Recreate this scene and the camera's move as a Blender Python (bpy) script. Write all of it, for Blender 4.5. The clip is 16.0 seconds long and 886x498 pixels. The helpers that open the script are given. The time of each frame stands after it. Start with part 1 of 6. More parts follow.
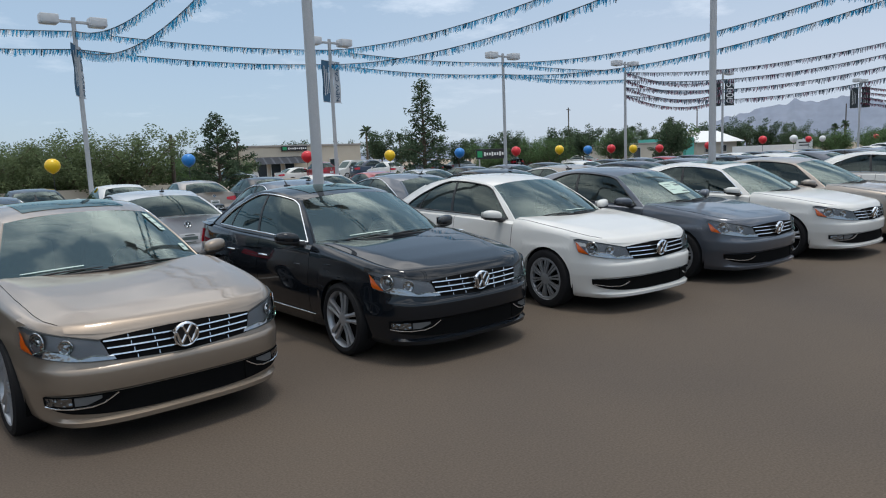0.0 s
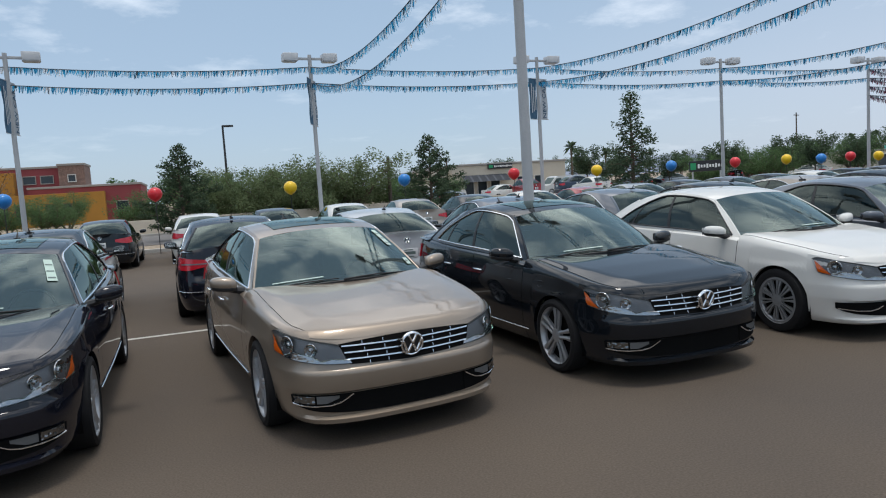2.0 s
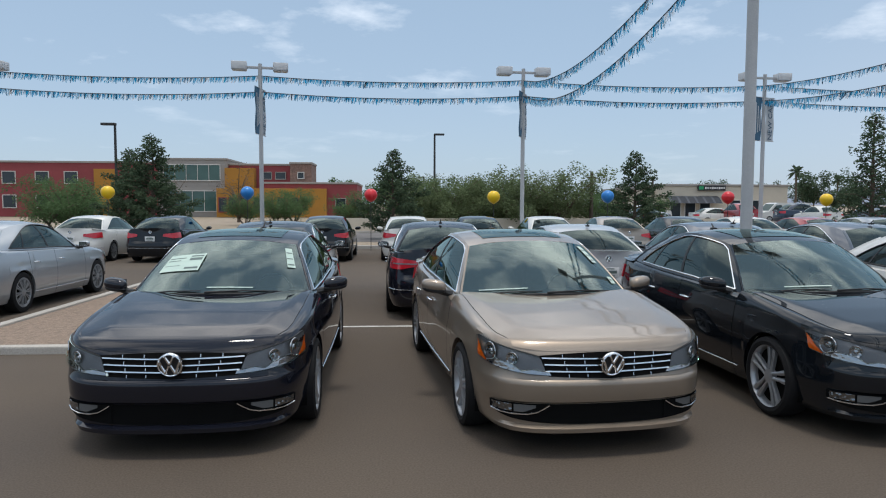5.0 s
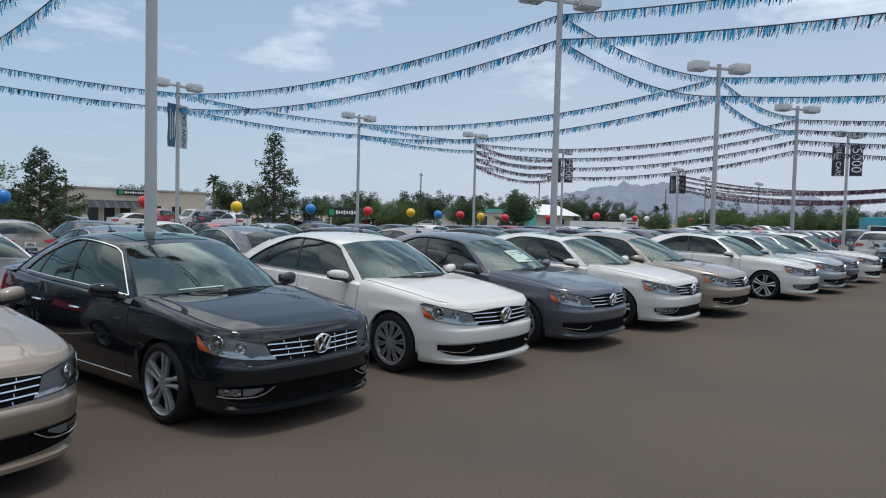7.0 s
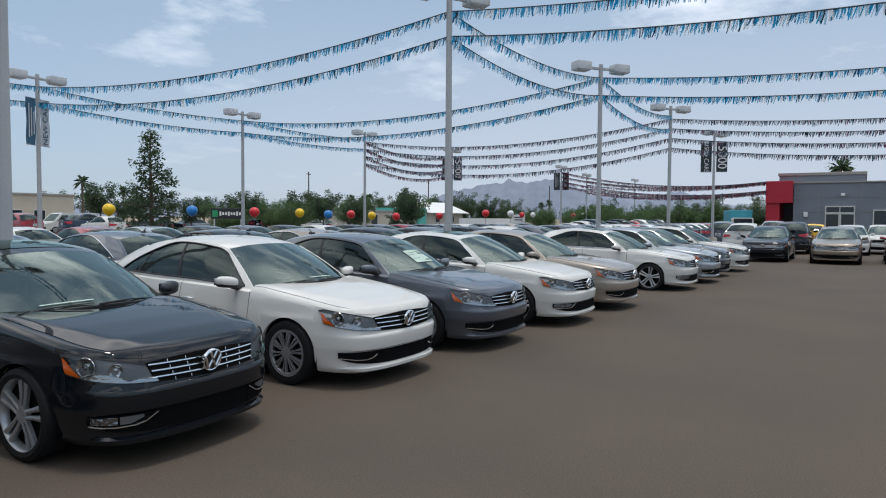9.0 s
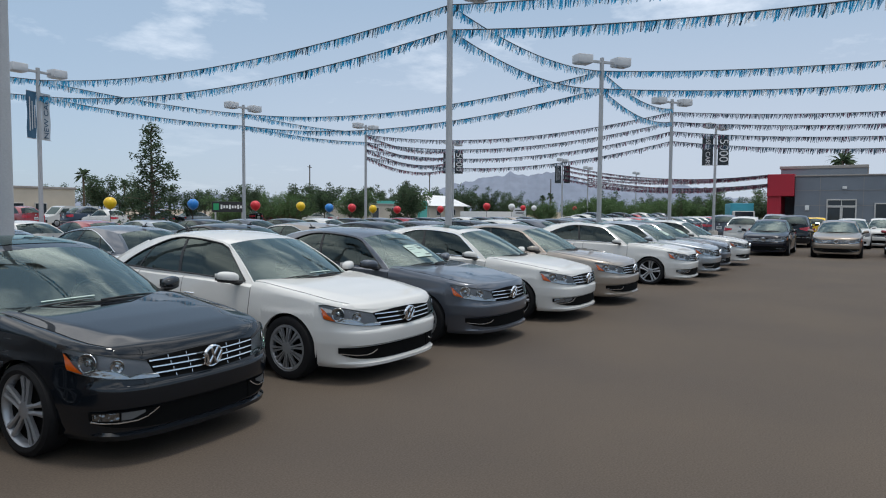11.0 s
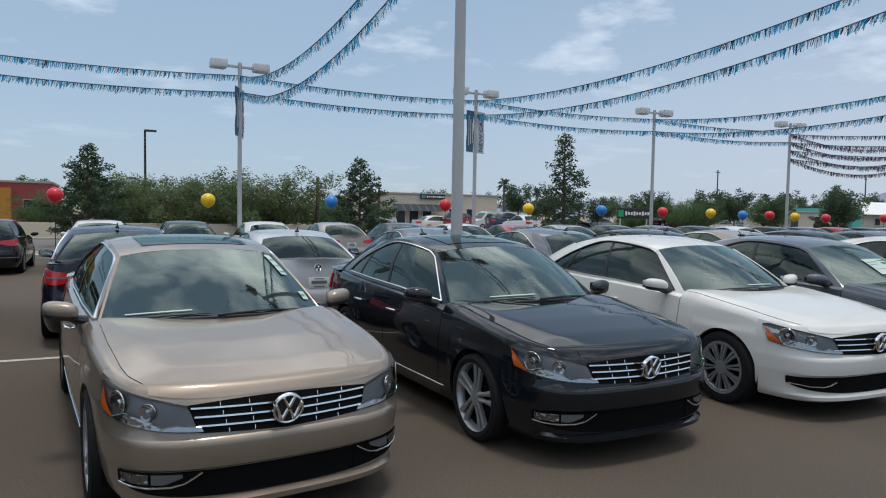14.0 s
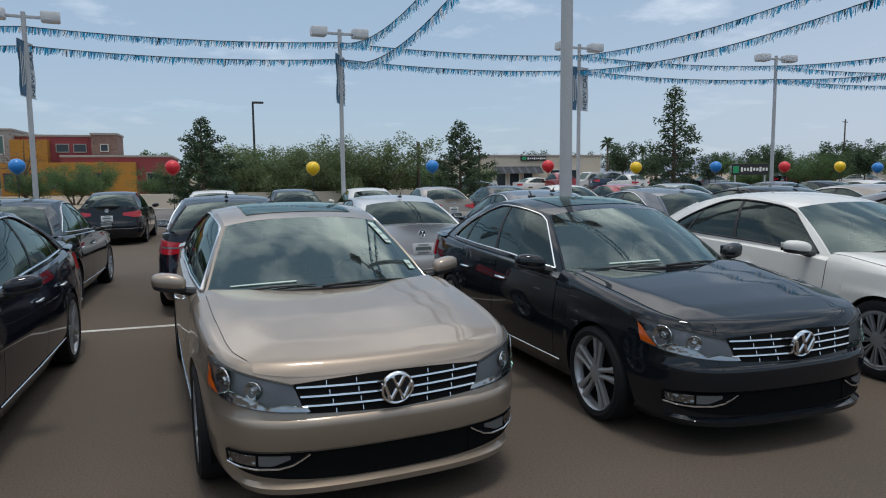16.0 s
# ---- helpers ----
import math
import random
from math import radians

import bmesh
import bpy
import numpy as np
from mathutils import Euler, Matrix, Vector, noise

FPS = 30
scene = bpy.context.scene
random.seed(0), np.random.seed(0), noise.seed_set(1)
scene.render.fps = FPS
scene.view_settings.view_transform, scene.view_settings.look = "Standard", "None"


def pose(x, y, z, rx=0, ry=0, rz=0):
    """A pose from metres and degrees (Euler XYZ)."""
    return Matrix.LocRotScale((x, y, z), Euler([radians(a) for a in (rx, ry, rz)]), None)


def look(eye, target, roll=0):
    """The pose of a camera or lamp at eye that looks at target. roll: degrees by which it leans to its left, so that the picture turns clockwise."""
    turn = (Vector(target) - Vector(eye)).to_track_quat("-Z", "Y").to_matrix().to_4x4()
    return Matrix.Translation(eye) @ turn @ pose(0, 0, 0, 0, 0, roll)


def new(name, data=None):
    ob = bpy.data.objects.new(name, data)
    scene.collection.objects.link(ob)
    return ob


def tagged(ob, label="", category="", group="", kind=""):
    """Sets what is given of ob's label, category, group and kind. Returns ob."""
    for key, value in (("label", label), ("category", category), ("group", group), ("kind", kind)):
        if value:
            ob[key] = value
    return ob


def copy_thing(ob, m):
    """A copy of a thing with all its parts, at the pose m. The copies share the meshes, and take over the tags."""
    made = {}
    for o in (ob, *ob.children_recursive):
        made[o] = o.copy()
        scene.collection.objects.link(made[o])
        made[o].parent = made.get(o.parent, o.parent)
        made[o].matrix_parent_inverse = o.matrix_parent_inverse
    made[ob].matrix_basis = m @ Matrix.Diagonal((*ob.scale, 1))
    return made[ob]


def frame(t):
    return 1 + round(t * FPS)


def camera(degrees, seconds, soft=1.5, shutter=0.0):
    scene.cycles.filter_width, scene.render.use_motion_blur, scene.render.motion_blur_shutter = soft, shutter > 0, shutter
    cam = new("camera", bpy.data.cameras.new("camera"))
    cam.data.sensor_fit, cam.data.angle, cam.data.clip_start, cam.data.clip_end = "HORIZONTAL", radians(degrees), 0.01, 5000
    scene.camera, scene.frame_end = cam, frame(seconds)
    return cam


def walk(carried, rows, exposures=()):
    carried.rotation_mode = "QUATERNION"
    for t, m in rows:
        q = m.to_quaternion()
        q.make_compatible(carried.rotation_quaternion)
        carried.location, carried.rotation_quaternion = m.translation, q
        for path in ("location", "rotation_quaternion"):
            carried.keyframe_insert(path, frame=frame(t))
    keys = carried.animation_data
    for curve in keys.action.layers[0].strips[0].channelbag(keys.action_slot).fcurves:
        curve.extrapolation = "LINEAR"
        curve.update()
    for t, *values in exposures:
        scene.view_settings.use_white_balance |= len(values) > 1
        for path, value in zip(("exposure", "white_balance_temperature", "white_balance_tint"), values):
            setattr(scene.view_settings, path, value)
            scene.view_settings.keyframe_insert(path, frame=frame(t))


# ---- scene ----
cam = camera(65.5, 16.0, 1.1)
PATH = [
    (0, (-3.84, -4.535, 1.722), (-2.649, -2.95, 1.462), -2.4),
    (0.5, (-3.881, -4.568, 1.73), (-2.723, -2.952, 1.517), -2.1),
    (1, (-3.914, -4.543, 1.728), (-2.906, -2.827, 1.532), -2.2),
    (1.5, (-3.928, -4.509, 1.716), (-3.101, -2.699, 1.522), -2.5),
    (2, (-3.933, -4.498, 1.728), (-3.247, -2.628, 1.545), -3.7),
    (2.5, (-3.949, -4.47, 1.723), (-3.386, -2.559, 1.552), -3.8),
    (3, (-4.003, -4.448, 1.72), (-3.642, -2.486, 1.575), -3.2),
    (3.2, (-3.994, -4.435, 1.718), (-3.734, -2.458, 1.553), -2.5),
    (5.3, (-4.065, -4.611, 1.759), (-3.567, -2.677, 1.641), 0.9),
    (5.5, (-4.002, -4.586, 1.733), (-3.244, -2.739, 1.621), 1.2),
    (6, (-3.895, -4.499, 1.714), (-2.683, -2.917, 1.551), 0.3),
    (6.5, (-3.793, -4.454, 1.722), (-2.364, -3.062, 1.583), 1.1),
    (7, (-3.654, -4.377, 1.713), (-2.135, -3.079, 1.622), 1.4),
    (7.5, (-3.549, -4.241, 1.705), (-1.955, -3.038, 1.596), 1.3),
    (8, (-3.492, -4.067, 1.706), (-1.776, -3.042, 1.632), -0.4),
    (8.5, (-3.521, -4.105, 1.717), (-1.808, -3.078, 1.61), 0.2),
    (9, (-3.452, -4.09, 1.72), (-1.747, -3.049, 1.63), 0.4),
    (11.3, (-3.461, -4.113, 1.749), (-1.76, -3.067, 1.634), 0.4),
    (11.5, (-3.454, -4.064, 1.728), (-1.758, -3.011, 1.612), 0.5),
    (12, (-3.503, -4.043, 1.734), (-1.858, -2.911, 1.609), 0.4),
    (12.5, (-3.528, -3.944, 1.721), (-2.032, -2.623, 1.602), -0.5),
    (13, (-3.579, -3.827, 1.693), (-2.224, -2.364, 1.539), -1.0),
    (13.5, (-3.548, -3.759, 1.706), (-2.412, -2.12, 1.559), -0.3),
    (14, (-3.428, -3.616, 1.709), (-2.548, -1.823, 1.605), 1.0),
    (14.5, (-3.362, -3.533, 1.696), (-2.66, -1.669, 1.523), -0.2),
    (15, (-3.385, -3.389, 1.702), (-2.697, -1.522, 1.501), -0.2),
    (15.5, (-3.399, -3.271, 1.694), (-2.735, -1.395, 1.496), -0.9),
    (16, (-3.35, -3.237, 1.696), (-2.743, -1.343, 1.485), -0.6),
]
# gap turn to the side, carried on between the two stretches
GAP = [(4.25, (-4.03, -4.5, 1.735), (-4.30, -2.52, 1.60), -0.9)]
walk(cam, [(t, look(eye, target, roll)) for t, eye, target, roll in sorted(PATH + GAP)],
     [(0, 0.0), (2, 0.0), (3, 0.06), (5.3, 0.0), (6, -0.06), (9, -0.07), (12.5, -0.06), (14.5, -0.12), (16, -0.15)])

# ---------------- world, sun, exposure ----------------
SUN_EL, SUN_AZ = radians(84), radians(170)   # azimuth from +y towards +x
sun_dir = Vector((math.sin(SUN_AZ) * math.cos(SUN_EL), math.cos(SUN_AZ) * math.cos(SUN_EL), math.sin(SUN_EL)))
sun = new("sun", bpy.data.lights.new("sun", "SUN"))
sun.data.energy, sun.data.angle, sun.data.color = 1.8, radians(12), (1.0, 0.95, 0.88)
sun.matrix_world = look(sun_dir * 60, (0, 0, 0))

world = bpy.data.worlds.new("world")
scene.world = world
world.use_nodes = True
wt = world.node_tree
wt.nodes.clear()
sky = wt.nodes.new("ShaderNodeTexSky")
sky.sky_type = "NISHITA"
sky.sun_disc = False
sky.sun_elevation, sky.sun_rotation = SUN_EL, SUN_AZ
sky.altitude, sky.air_density, sky.dust_density, sky.ozone_density = 700, 1.0, 1.6, 1.5
tc = wt.nodes.new("ShaderNodeTexCoord")
sep = wt.nodes.new("ShaderNodeSeparateXYZ")
wt.links.new(tc.outputs["Generated"], sep.inputs[0])
# thin clouds on a flat layer: direction divided by its height
hgt = wt.nodes.new("ShaderNodeMath")
hgt.operation = "ADD"
hgt.inputs[1].default_value = 0.14
wt.links.new(sep.outputs["Z"], hgt.inputs[0])
flat = wt.nodes.new("ShaderNodeVectorMath")
flat.operation = "DIVIDE"
cmb = wt.nodes.new("ShaderNodeCombineXYZ")
for k in "XYZ":
    wt.links.new(hgt.outputs[0], cmb.inputs[k])
wt.links.new(tc.outputs["Generated"], flat.inputs[0])
wt.links.new(cmb.outputs[0], flat.inputs[1])
cl = wt.nodes.new("ShaderNodeTexNoise")
cl.inputs["Scale"].default_value, cl.inputs["Detail"].default_value, cl.inputs["Roughness"].default_value = 1.5, 10, 0.6
wt.links.new(flat.outputs[0], cl.inputs["Vector"])
ramp = wt.nodes.new("ShaderNodeValToRGB")
ramp.color_ramp.elements[0].position, ramp.color_ramp.elements[1].position = 0.48, 0.70
# the cover thickens towards the zenith
thick = wt.nodes.new("ShaderNodeMapRange")
thick.interpolation_type = "SMOOTHSTEP"
thick.inputs["From Min"].default_value, thick.inputs["From Max"].default_value = 0.12, 0.72
thick.inputs["To Min"].default_value, thick.inputs["To Max"].default_value = -0.10, 0.085
wt.links.new(sep.outputs["Z"], thick.inputs["Value"])
cover = wt.nodes.new("ShaderNodeMath")
cover.operation = "ADD"
wt.links.new(cl.outputs["Fac"], cover.inputs[0])
wt.links.new(thick.outputs[0], cover.inputs[1])
wt.links.new(cover.outputs[0], ramp.inputs[0])
mixc = wt.nodes.new("ShaderNodeMixRGB")
# thinner and fainter near the horizon
faint = wt.nodes.new("ShaderNodeMapRange")
faint.inputs["From Min"].default_value, faint.inputs["From Max"].default_value = 0.10, 0.62
faint.inputs["To Min"].default_value, faint.inputs["To Max"].default_value = 0.10, 1.0
wt.links.new(sep.outputs["Z"], faint.inputs["Value"])
veiled = wt.nodes.new("ShaderNodeMath")
veiled.operation = "MULTIPLY"
wt.links.new(ramp.outputs[0], veiled.inputs[0])
wt.links.new(faint.outputs[0], veiled.inputs[1])
wt.links.new(veiled.outputs[0], mixc.inputs[0])
hz = wt.nodes.new("ShaderNodeMixRGB")
hz.inputs[0].default_value = 0.55
hz.inputs[2].default_value = (5.6, 7.65, 9.9, 1)
wt.links.new(sky.outputs[0], hz.inputs[1])
# a paler, warmer veil of haze towards the far end of the lot
veil = wt.nodes.new("ShaderNodeMapRange")
veil.interpolation_type = "SMOOTHSTEP"
veil.inputs["From Min"].default_value, veil.inputs["From Max"].default_value = 0.30, 1.0
veil.inputs["To Min"].default_value, veil.inputs["To Max"].default_value = 0.12, 0.66
wt.links.new(sep.outputs["X"], veil.inputs["Value"])
hz2 = wt.nodes.new("ShaderNodeMixRGB")
hz2.inputs[2].default_value = (6.9, 7.5, 8.8, 1)
low = wt.nodes.new("ShaderNodeMapRange")
low.inputs["From Min"].default_value, low.inputs["From Max"].default_value = 0.10, 0.32
low.inputs["To Min"].default_value, low.inputs["To Max"].default_value = 1.0, 0.08
wt.links.new(sep.outputs["Z"], low.inputs["Value"])
both = wt.nodes.new("ShaderNodeMath")
both.operation = "MULTIPLY"
wt.links.new(veil.outputs[0], both.inputs[0])
wt.links.new(low.outputs[0], both.inputs[1])
wt.links.new(both.outputs[0], hz2.inputs[0])
wt.links.new(hz.outputs[0], hz2.inputs[1])
wt.links.new(hz2.outputs[0], mixc.inputs[1])
mixc.inputs[2].default_value = (21.0, 21.0, 21.2, 1)
bg = wt.nodes.new("ShaderNodeBackground")
bg.inputs["Strength"].default_value = 0.093
wt.links.new(mixc.outputs[0], bg.inputs["Color"])
wo = wt.nodes.new("ShaderNodeOutputWorld")
wt.links.new(bg.outputs[0], wo.inputs["Surface"])
scene.view_settings.exposure = 0.0


# ---------------- materials ----------------
def material(name, color, rough=0.6, metal=0.0, scale=0.0, amount=0.0, fine=0.0, bump=0.0, bump_scale=200.0,
             coat=0.0, dark=None, obj_random=0.0, coords="Object", spec=0.5, island=0.0):
    """Principled surface with two scales of variation, from the object's own coordinates."""
    m = bpy.data.materials.new(name)
    m.use_nodes = True
    nt = m.node_tree
    b = nt.nodes["Principled BSDF"]
    b.inputs["Roughness"].default_value, b.inputs["Metallic"].default_value = rough, metal
    b.inputs["Coat Weight"].default_value, b.inputs["Coat Roughness"].default_value = coat, 0.04
    b.inputs["Specular IOR Level"].default_value = spec
    col = (*color, 1)
    b.inputs["Base Color"].default_value = col
    m.diffuse_color = col
    if not (scale or fine or bump or obj_random or island):
        return m
    tcn = nt.nodes.new("ShaderNodeTexCoord")
    last = None
    if scale or fine:
        mix = nt.nodes.new("ShaderNodeMixRGB")
        mix.inputs[1].default_value = col
        mix.inputs[2].default_value = (*(dark or [c * 0.55 for c in color]), 1)
        n1 = nt.nodes.new("ShaderNodeTexNoise")
        n1.inputs["Scale"].default_value, n1.inputs["Detail"].default_value = scale, 6
        nt.links.new(tcn.outputs[coords], n1.inputs["Vector"])
        r1 = nt.nodes.new("ShaderNodeMapRange")
        r1.inputs["From Min"].default_value, r1.inputs["From Max"].default_value = 0.35, 0.72
        r1.inputs["To Max"].default_value = amount
        nt.links.new(n1.outputs["Fac"], r1.inputs["Value"])
        nt.links.new(r1.outputs[0], mix.inputs[0])
        last = mix.outputs[0]
        if fine:
            n2 = nt.nodes.new("ShaderNodeTexNoise")
            n2.inputs["Scale"].default_value, n2.inputs["Detail"].default_value = bump_scale, 3
            nt.links.new(tcn.outputs[coords], n2.inputs["Vector"])
            hsv = nt.nodes.new("ShaderNodeHueSaturation")
            r2 = nt.nodes.new("ShaderNodeMapRange")
            r2.inputs["From Min"].default_value, r2.inputs["From Max"].default_value = 0.3, 0.7
            r2.inputs["To Min"].default_value, r2.inputs["To Max"].default_value = 1 - fine, 1 + fine
            nt.links.new(n2.outputs["Fac"], r2.inputs["Value"])
            nt.links.new(r2.outputs[0], hsv.inputs["Value"])
            nt.links.new(last, hsv.inputs["Color"])
            last = hsv.outputs[0]
    if obj_random or island:
        hs = nt.nodes.new("ShaderNodeHueSaturation")
        if last:
            nt.links.new(last, hs.inputs["Color"])
        else:
            hs.inputs["Color"].default_value = col
        mr = nt.nodes.new("ShaderNodeMapRange")
        amt = obj_random or island
        mr.inputs["To Min"].default_value, mr.inputs["To Max"].default_value = 1 - amt, 1 + amt
        if obj_random:
            src = nt.nodes.new("ShaderNodeObjectInfo").outputs["Random"]
        else:
            src = nt.nodes.new("ShaderNodeNewGeometry").outputs["Random Per Island"]
        nt.links.new(src, mr.inputs["Value"])
        nt.links.new(mr.outputs[0], hs.inputs["Value"])
        last = hs.outputs[0]
    if last:
        nt.links.new(last, b.inputs["Base Color"])
    if bump:
        n3 = nt.nodes.new("ShaderNodeTexNoise")
        n3.inputs["Scale"].default_value, n3.inputs["Detail"].default_value = bump_scale, 4
        nt.links.new(tcn.outputs[coords], n3.inputs["Vector"])
        bp = nt.nodes.new("ShaderNodeBump")
        bp.inputs["Strength"].default_value, bp.inputs["Distance"].default_value = bump, 0.01
        nt.links.new(n3.outputs["Fac"], bp.inputs["Height"])
        nt.links.new(bp.outputs[0], b.inputs["Normal"])
    return m


def paint(name, color, metal=0.0, rough=0.35):
    m = material("paint_" + name, color, rough, metal, scale=2.5, amount=0.12, coat=1.0, dark=[c * 0.8 for c in color],
                 fine=0.05 if metal else 0.0, bump_scale=900, spec=0.5 if metal else 0.0)
    return m


PAINT = {
    "tan": paint("tan", (0.268, 0.216, 0.166), 0.55, 0.42),
    "black": paint("black", (0.007, 0.009, 0.012), 0.0, 0.3),
    "ink": paint("ink", (0.009, 0.010, 0.016), 0.0, 0.3),
    "white": paint("white", (0.63, 0.62, 0.588), 0.0, 0.4),
    "grey": paint("grey", (0.075, 0.085, 0.105), 0.5, 0.36),
    "silver": paint("silver", (0.36, 0.39, 0.42), 0.6, 0.36),
    "blue": paint("blue", (0.012, 0.025, 0.05), 0.3, 0.3),
    "red": paint("red", (0.28, 0.012, 0.018), 0.2, 0.35),
    "beige": paint("beige", (0.35, 0.30, 0.25), 0.5, 0.38),
    "pearl": paint("pearl", (0.50, 0.51, 0.52), 0.35, 0.38),
    "yellow": paint("yellow", (0.75, 0.45, 0.01), 0.0, 0.4),
}
def glass_mat(name, tint, alpha, rough=0.0, ior=1.6):
    m = bpy.data.materials.new(name)
    m.use_nodes = True
    nt = m.node_tree
    nt.nodes.clear()
    out = nt.nodes.new("ShaderNodeOutputMaterial")
    tr = nt.nodes.new("ShaderNodeBsdfTransparent")
    tr.inputs["Color"].default_value = (*tint, 1)
    gl = nt.nodes.new("ShaderNodeBsdfGlossy")
    gl.inputs["Roughness"].default_value = rough
    gl.inputs["Color"].default_value = (0.84, 1.0, 0.94, 1)
    fr = nt.nodes.new("ShaderNodeFresnel")
    fr.inputs["IOR"].default_value = ior
    mr = nt.nodes.new("ShaderNodeMath")
    mr.operation = "ADD"
    mr.inputs[1].default_value = alpha
    nt.links.new(fr.outputs[0], mr.inputs[0])
    mx = nt.nodes.new("ShaderNodeMixShader")
    nt.links.new(mr.outputs[0], mx.inputs[0])
    nt.links.new(tr.outputs[0], mx.inputs[1])
    nt.links.new(gl.outputs[0], mx.inputs[2])
    nt.links.new(mx.outputs[0], out.inputs["Surface"])
    return m


GLASS = glass_mat("windshield_glass", (0.36, 0.47, 0.43), 0.12, 0.0, 1.5)
TINT = glass_mat("tinted_glass", (0.10, 0.12, 0.12), 0.0)
LENS = glass_mat("clear_lens", (0.95, 0.95, 0.96), 0.0, 0.0, 1.22)
PLASTIC = material("black_plastic", (0.012, 0.012, 0.013), 0.5, scale=20, amount=0.3, bump=0.1, bump_scale=500)
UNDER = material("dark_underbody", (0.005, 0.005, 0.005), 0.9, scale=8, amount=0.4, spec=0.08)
CHROME = material("chrome", (0.86, 0.87, 0.88), 0.2, 1.0, scale=30, amount=0.1)
COVER = material("wheel_cover", (0.25, 0.26, 0.27), 0.4, 0.4, scale=25, amount=0.3)
ALLOY = material("alloy", (0.40, 0.41, 0.425), 0.32, 0.6, scale=25, amount=0.25)
RUBBER = material("tyre_rubber", (0.012, 0.012, 0.013), 0.8, scale=14, amount=0.4, bump=0.2, bump_scale=180, spec=0.2)
REFLECTOR = material("lamp_reflector", (0.19, 0.195, 0.205), 0.3, 0.55, scale=40, amount=0.3)


def facets(name, color, scale, deep=0.45):
    """Bright moulded reflector with small facets."""
    m = material(name, color, 0.12, 0.95, scale=30, amount=0.25)
    nt = m.node_tree
    tcn, vo, bp = nt.nodes.new("ShaderNodeTexCoord"), nt.nodes.new("ShaderNodeTexVoronoi"), nt.nodes.new("ShaderNodeBump")
    vo.inputs["Scale"].default_value = scale
    bp.inputs["Strength"].default_value, bp.inputs["Distance"].default_value = deep, 0.01
    nt.links.new(tcn.outputs["Object"], vo.inputs["Vector"])
    nt.links.new(vo.outputs["Distance"], bp.inputs["Height"])
    nt.links.new(bp.outputs[0], nt.nodes["Principled BSDF"].inputs["Normal"])
    return m


BOWL = facets("bright_reflector", (0.46, 0.47, 0.48), 26, 0.3)
FOGLENS = facets("fog_reflector", (0.24, 0.245, 0.25), 38, 0.9)
FOGGREY = material("grey_plastic", (0.10, 0.102, 0.102), 0.45, scale=30, amount=0.2)
DULL = material("moulded_housing", (0.15, 0.152, 0.156), 0.36, 0.5, scale=14, amount=0.3)
AMBER = material("amber_lens", (0.80, 0.14, 0.01), 0.2, scale=60, amount=0.25, coat=0.6)
REDLENS = material("red_lens", (0.50, 0.010, 0.022), 0.15, scale=60, amount=0.35, coat=0.8)
SEAT = material("seat_cloth", (0.22, 0.20, 0.17), 0.85, scale=30, amount=0.3, bump=0.2, bump_scale=400)
# darker and greener than bare paper: the windscreen's tint is put into the colour
TINTED_PAPER = material("paper", (0.46, 0.58, 0.51), 0.7, scale=6, amount=0.12)
INK = material("print_ink", (0.12, 0.16, 0.15), 0.7, scale=30, amount=0.3)
PLATE = material("plate_white", (0.7, 0.7, 0.7), 0.5, scale=20, amount=0.15)


def leaf_mat(name, color):
    m = bpy.data.materials.new(name)
    m.use_nodes = True
    nt = m.node_tree
    nt.nodes.clear()
    out = nt.nodes.new("ShaderNodeOutputMaterial")
    geo = nt.nodes.new("ShaderNodeNewGeometry")
    hs = nt.nodes.new("ShaderNodeHueSaturation")
    hs.inputs["Color"].default_value = (*color, 1)
    mr = nt.nodes.new("ShaderNodeMapRange")
    mr.inputs["To Min"].default_value, mr.inputs["To Max"].default_value = 0.75, 1.28
    nt.links.new(geo.outputs["Random Per Island"], mr.inputs["Value"])
    nt.links.new(mr.outputs[0], hs.inputs["Value"])
    di, tl = nt.nodes.new("ShaderNodeBsdfDiffuse"), nt.nodes.new("ShaderNodeBsdfTranslucent")
    mx = nt.nodes.new("ShaderNodeMixShader")
    mx.inputs[0].default_value = 0.45
    for q in (di, tl):
        nt.links.new(hs.outputs[0], q.inputs["Color"])
    nt.links.new(di.outputs[0], mx.inputs[1])
    nt.links.new(tl.outputs[0], mx.inputs[2])
    nt.links.new(mx.outputs[0], out.inputs["Surface"])
    return m


# ---------------- geometry helpers ----------------
def build(name, data, mat, parent=None, label="", smooth=True):
    """One mesh object from (vertices, faces)."""
    v, f = data
    me = bpy.data.meshes.new(name)
    me.from_pydata([tuple(map(float, p)) for p in v], [], [tuple(int(i) for i in q) for q in f])
    if mat:
        me.materials.append(mat)
    if smooth:
        me.polygons.foreach_set("use_smooth", [True] * len(me.polygons))
        me.set_sharp_from_angle(angle=radians(38))
    me.update()
    ob = new(name, me)
    if parent:
        ob.parent = parent
    if label:
        ob["label"] = label
    return ob


def own_slot(ob, mat):
    ob.material_slots[0].link = "OBJECT"
    ob.material_slots[0].material = mat
    return ob


def empty(name, m=None):
    ob = new(name)
    if m is not None:
        ob.matrix_basis = m
    return ob


COARSE = [1]   # 1: full shape, 2: fewer faces for things far off


def join(*parts):
    v, f, n = [], [], 0
    for pv, pf in parts:
        v += [tuple(p) for p in pv]
        f += [tuple(i + n for i in q) for q in pf]
        n += len(pv)
    return v, f


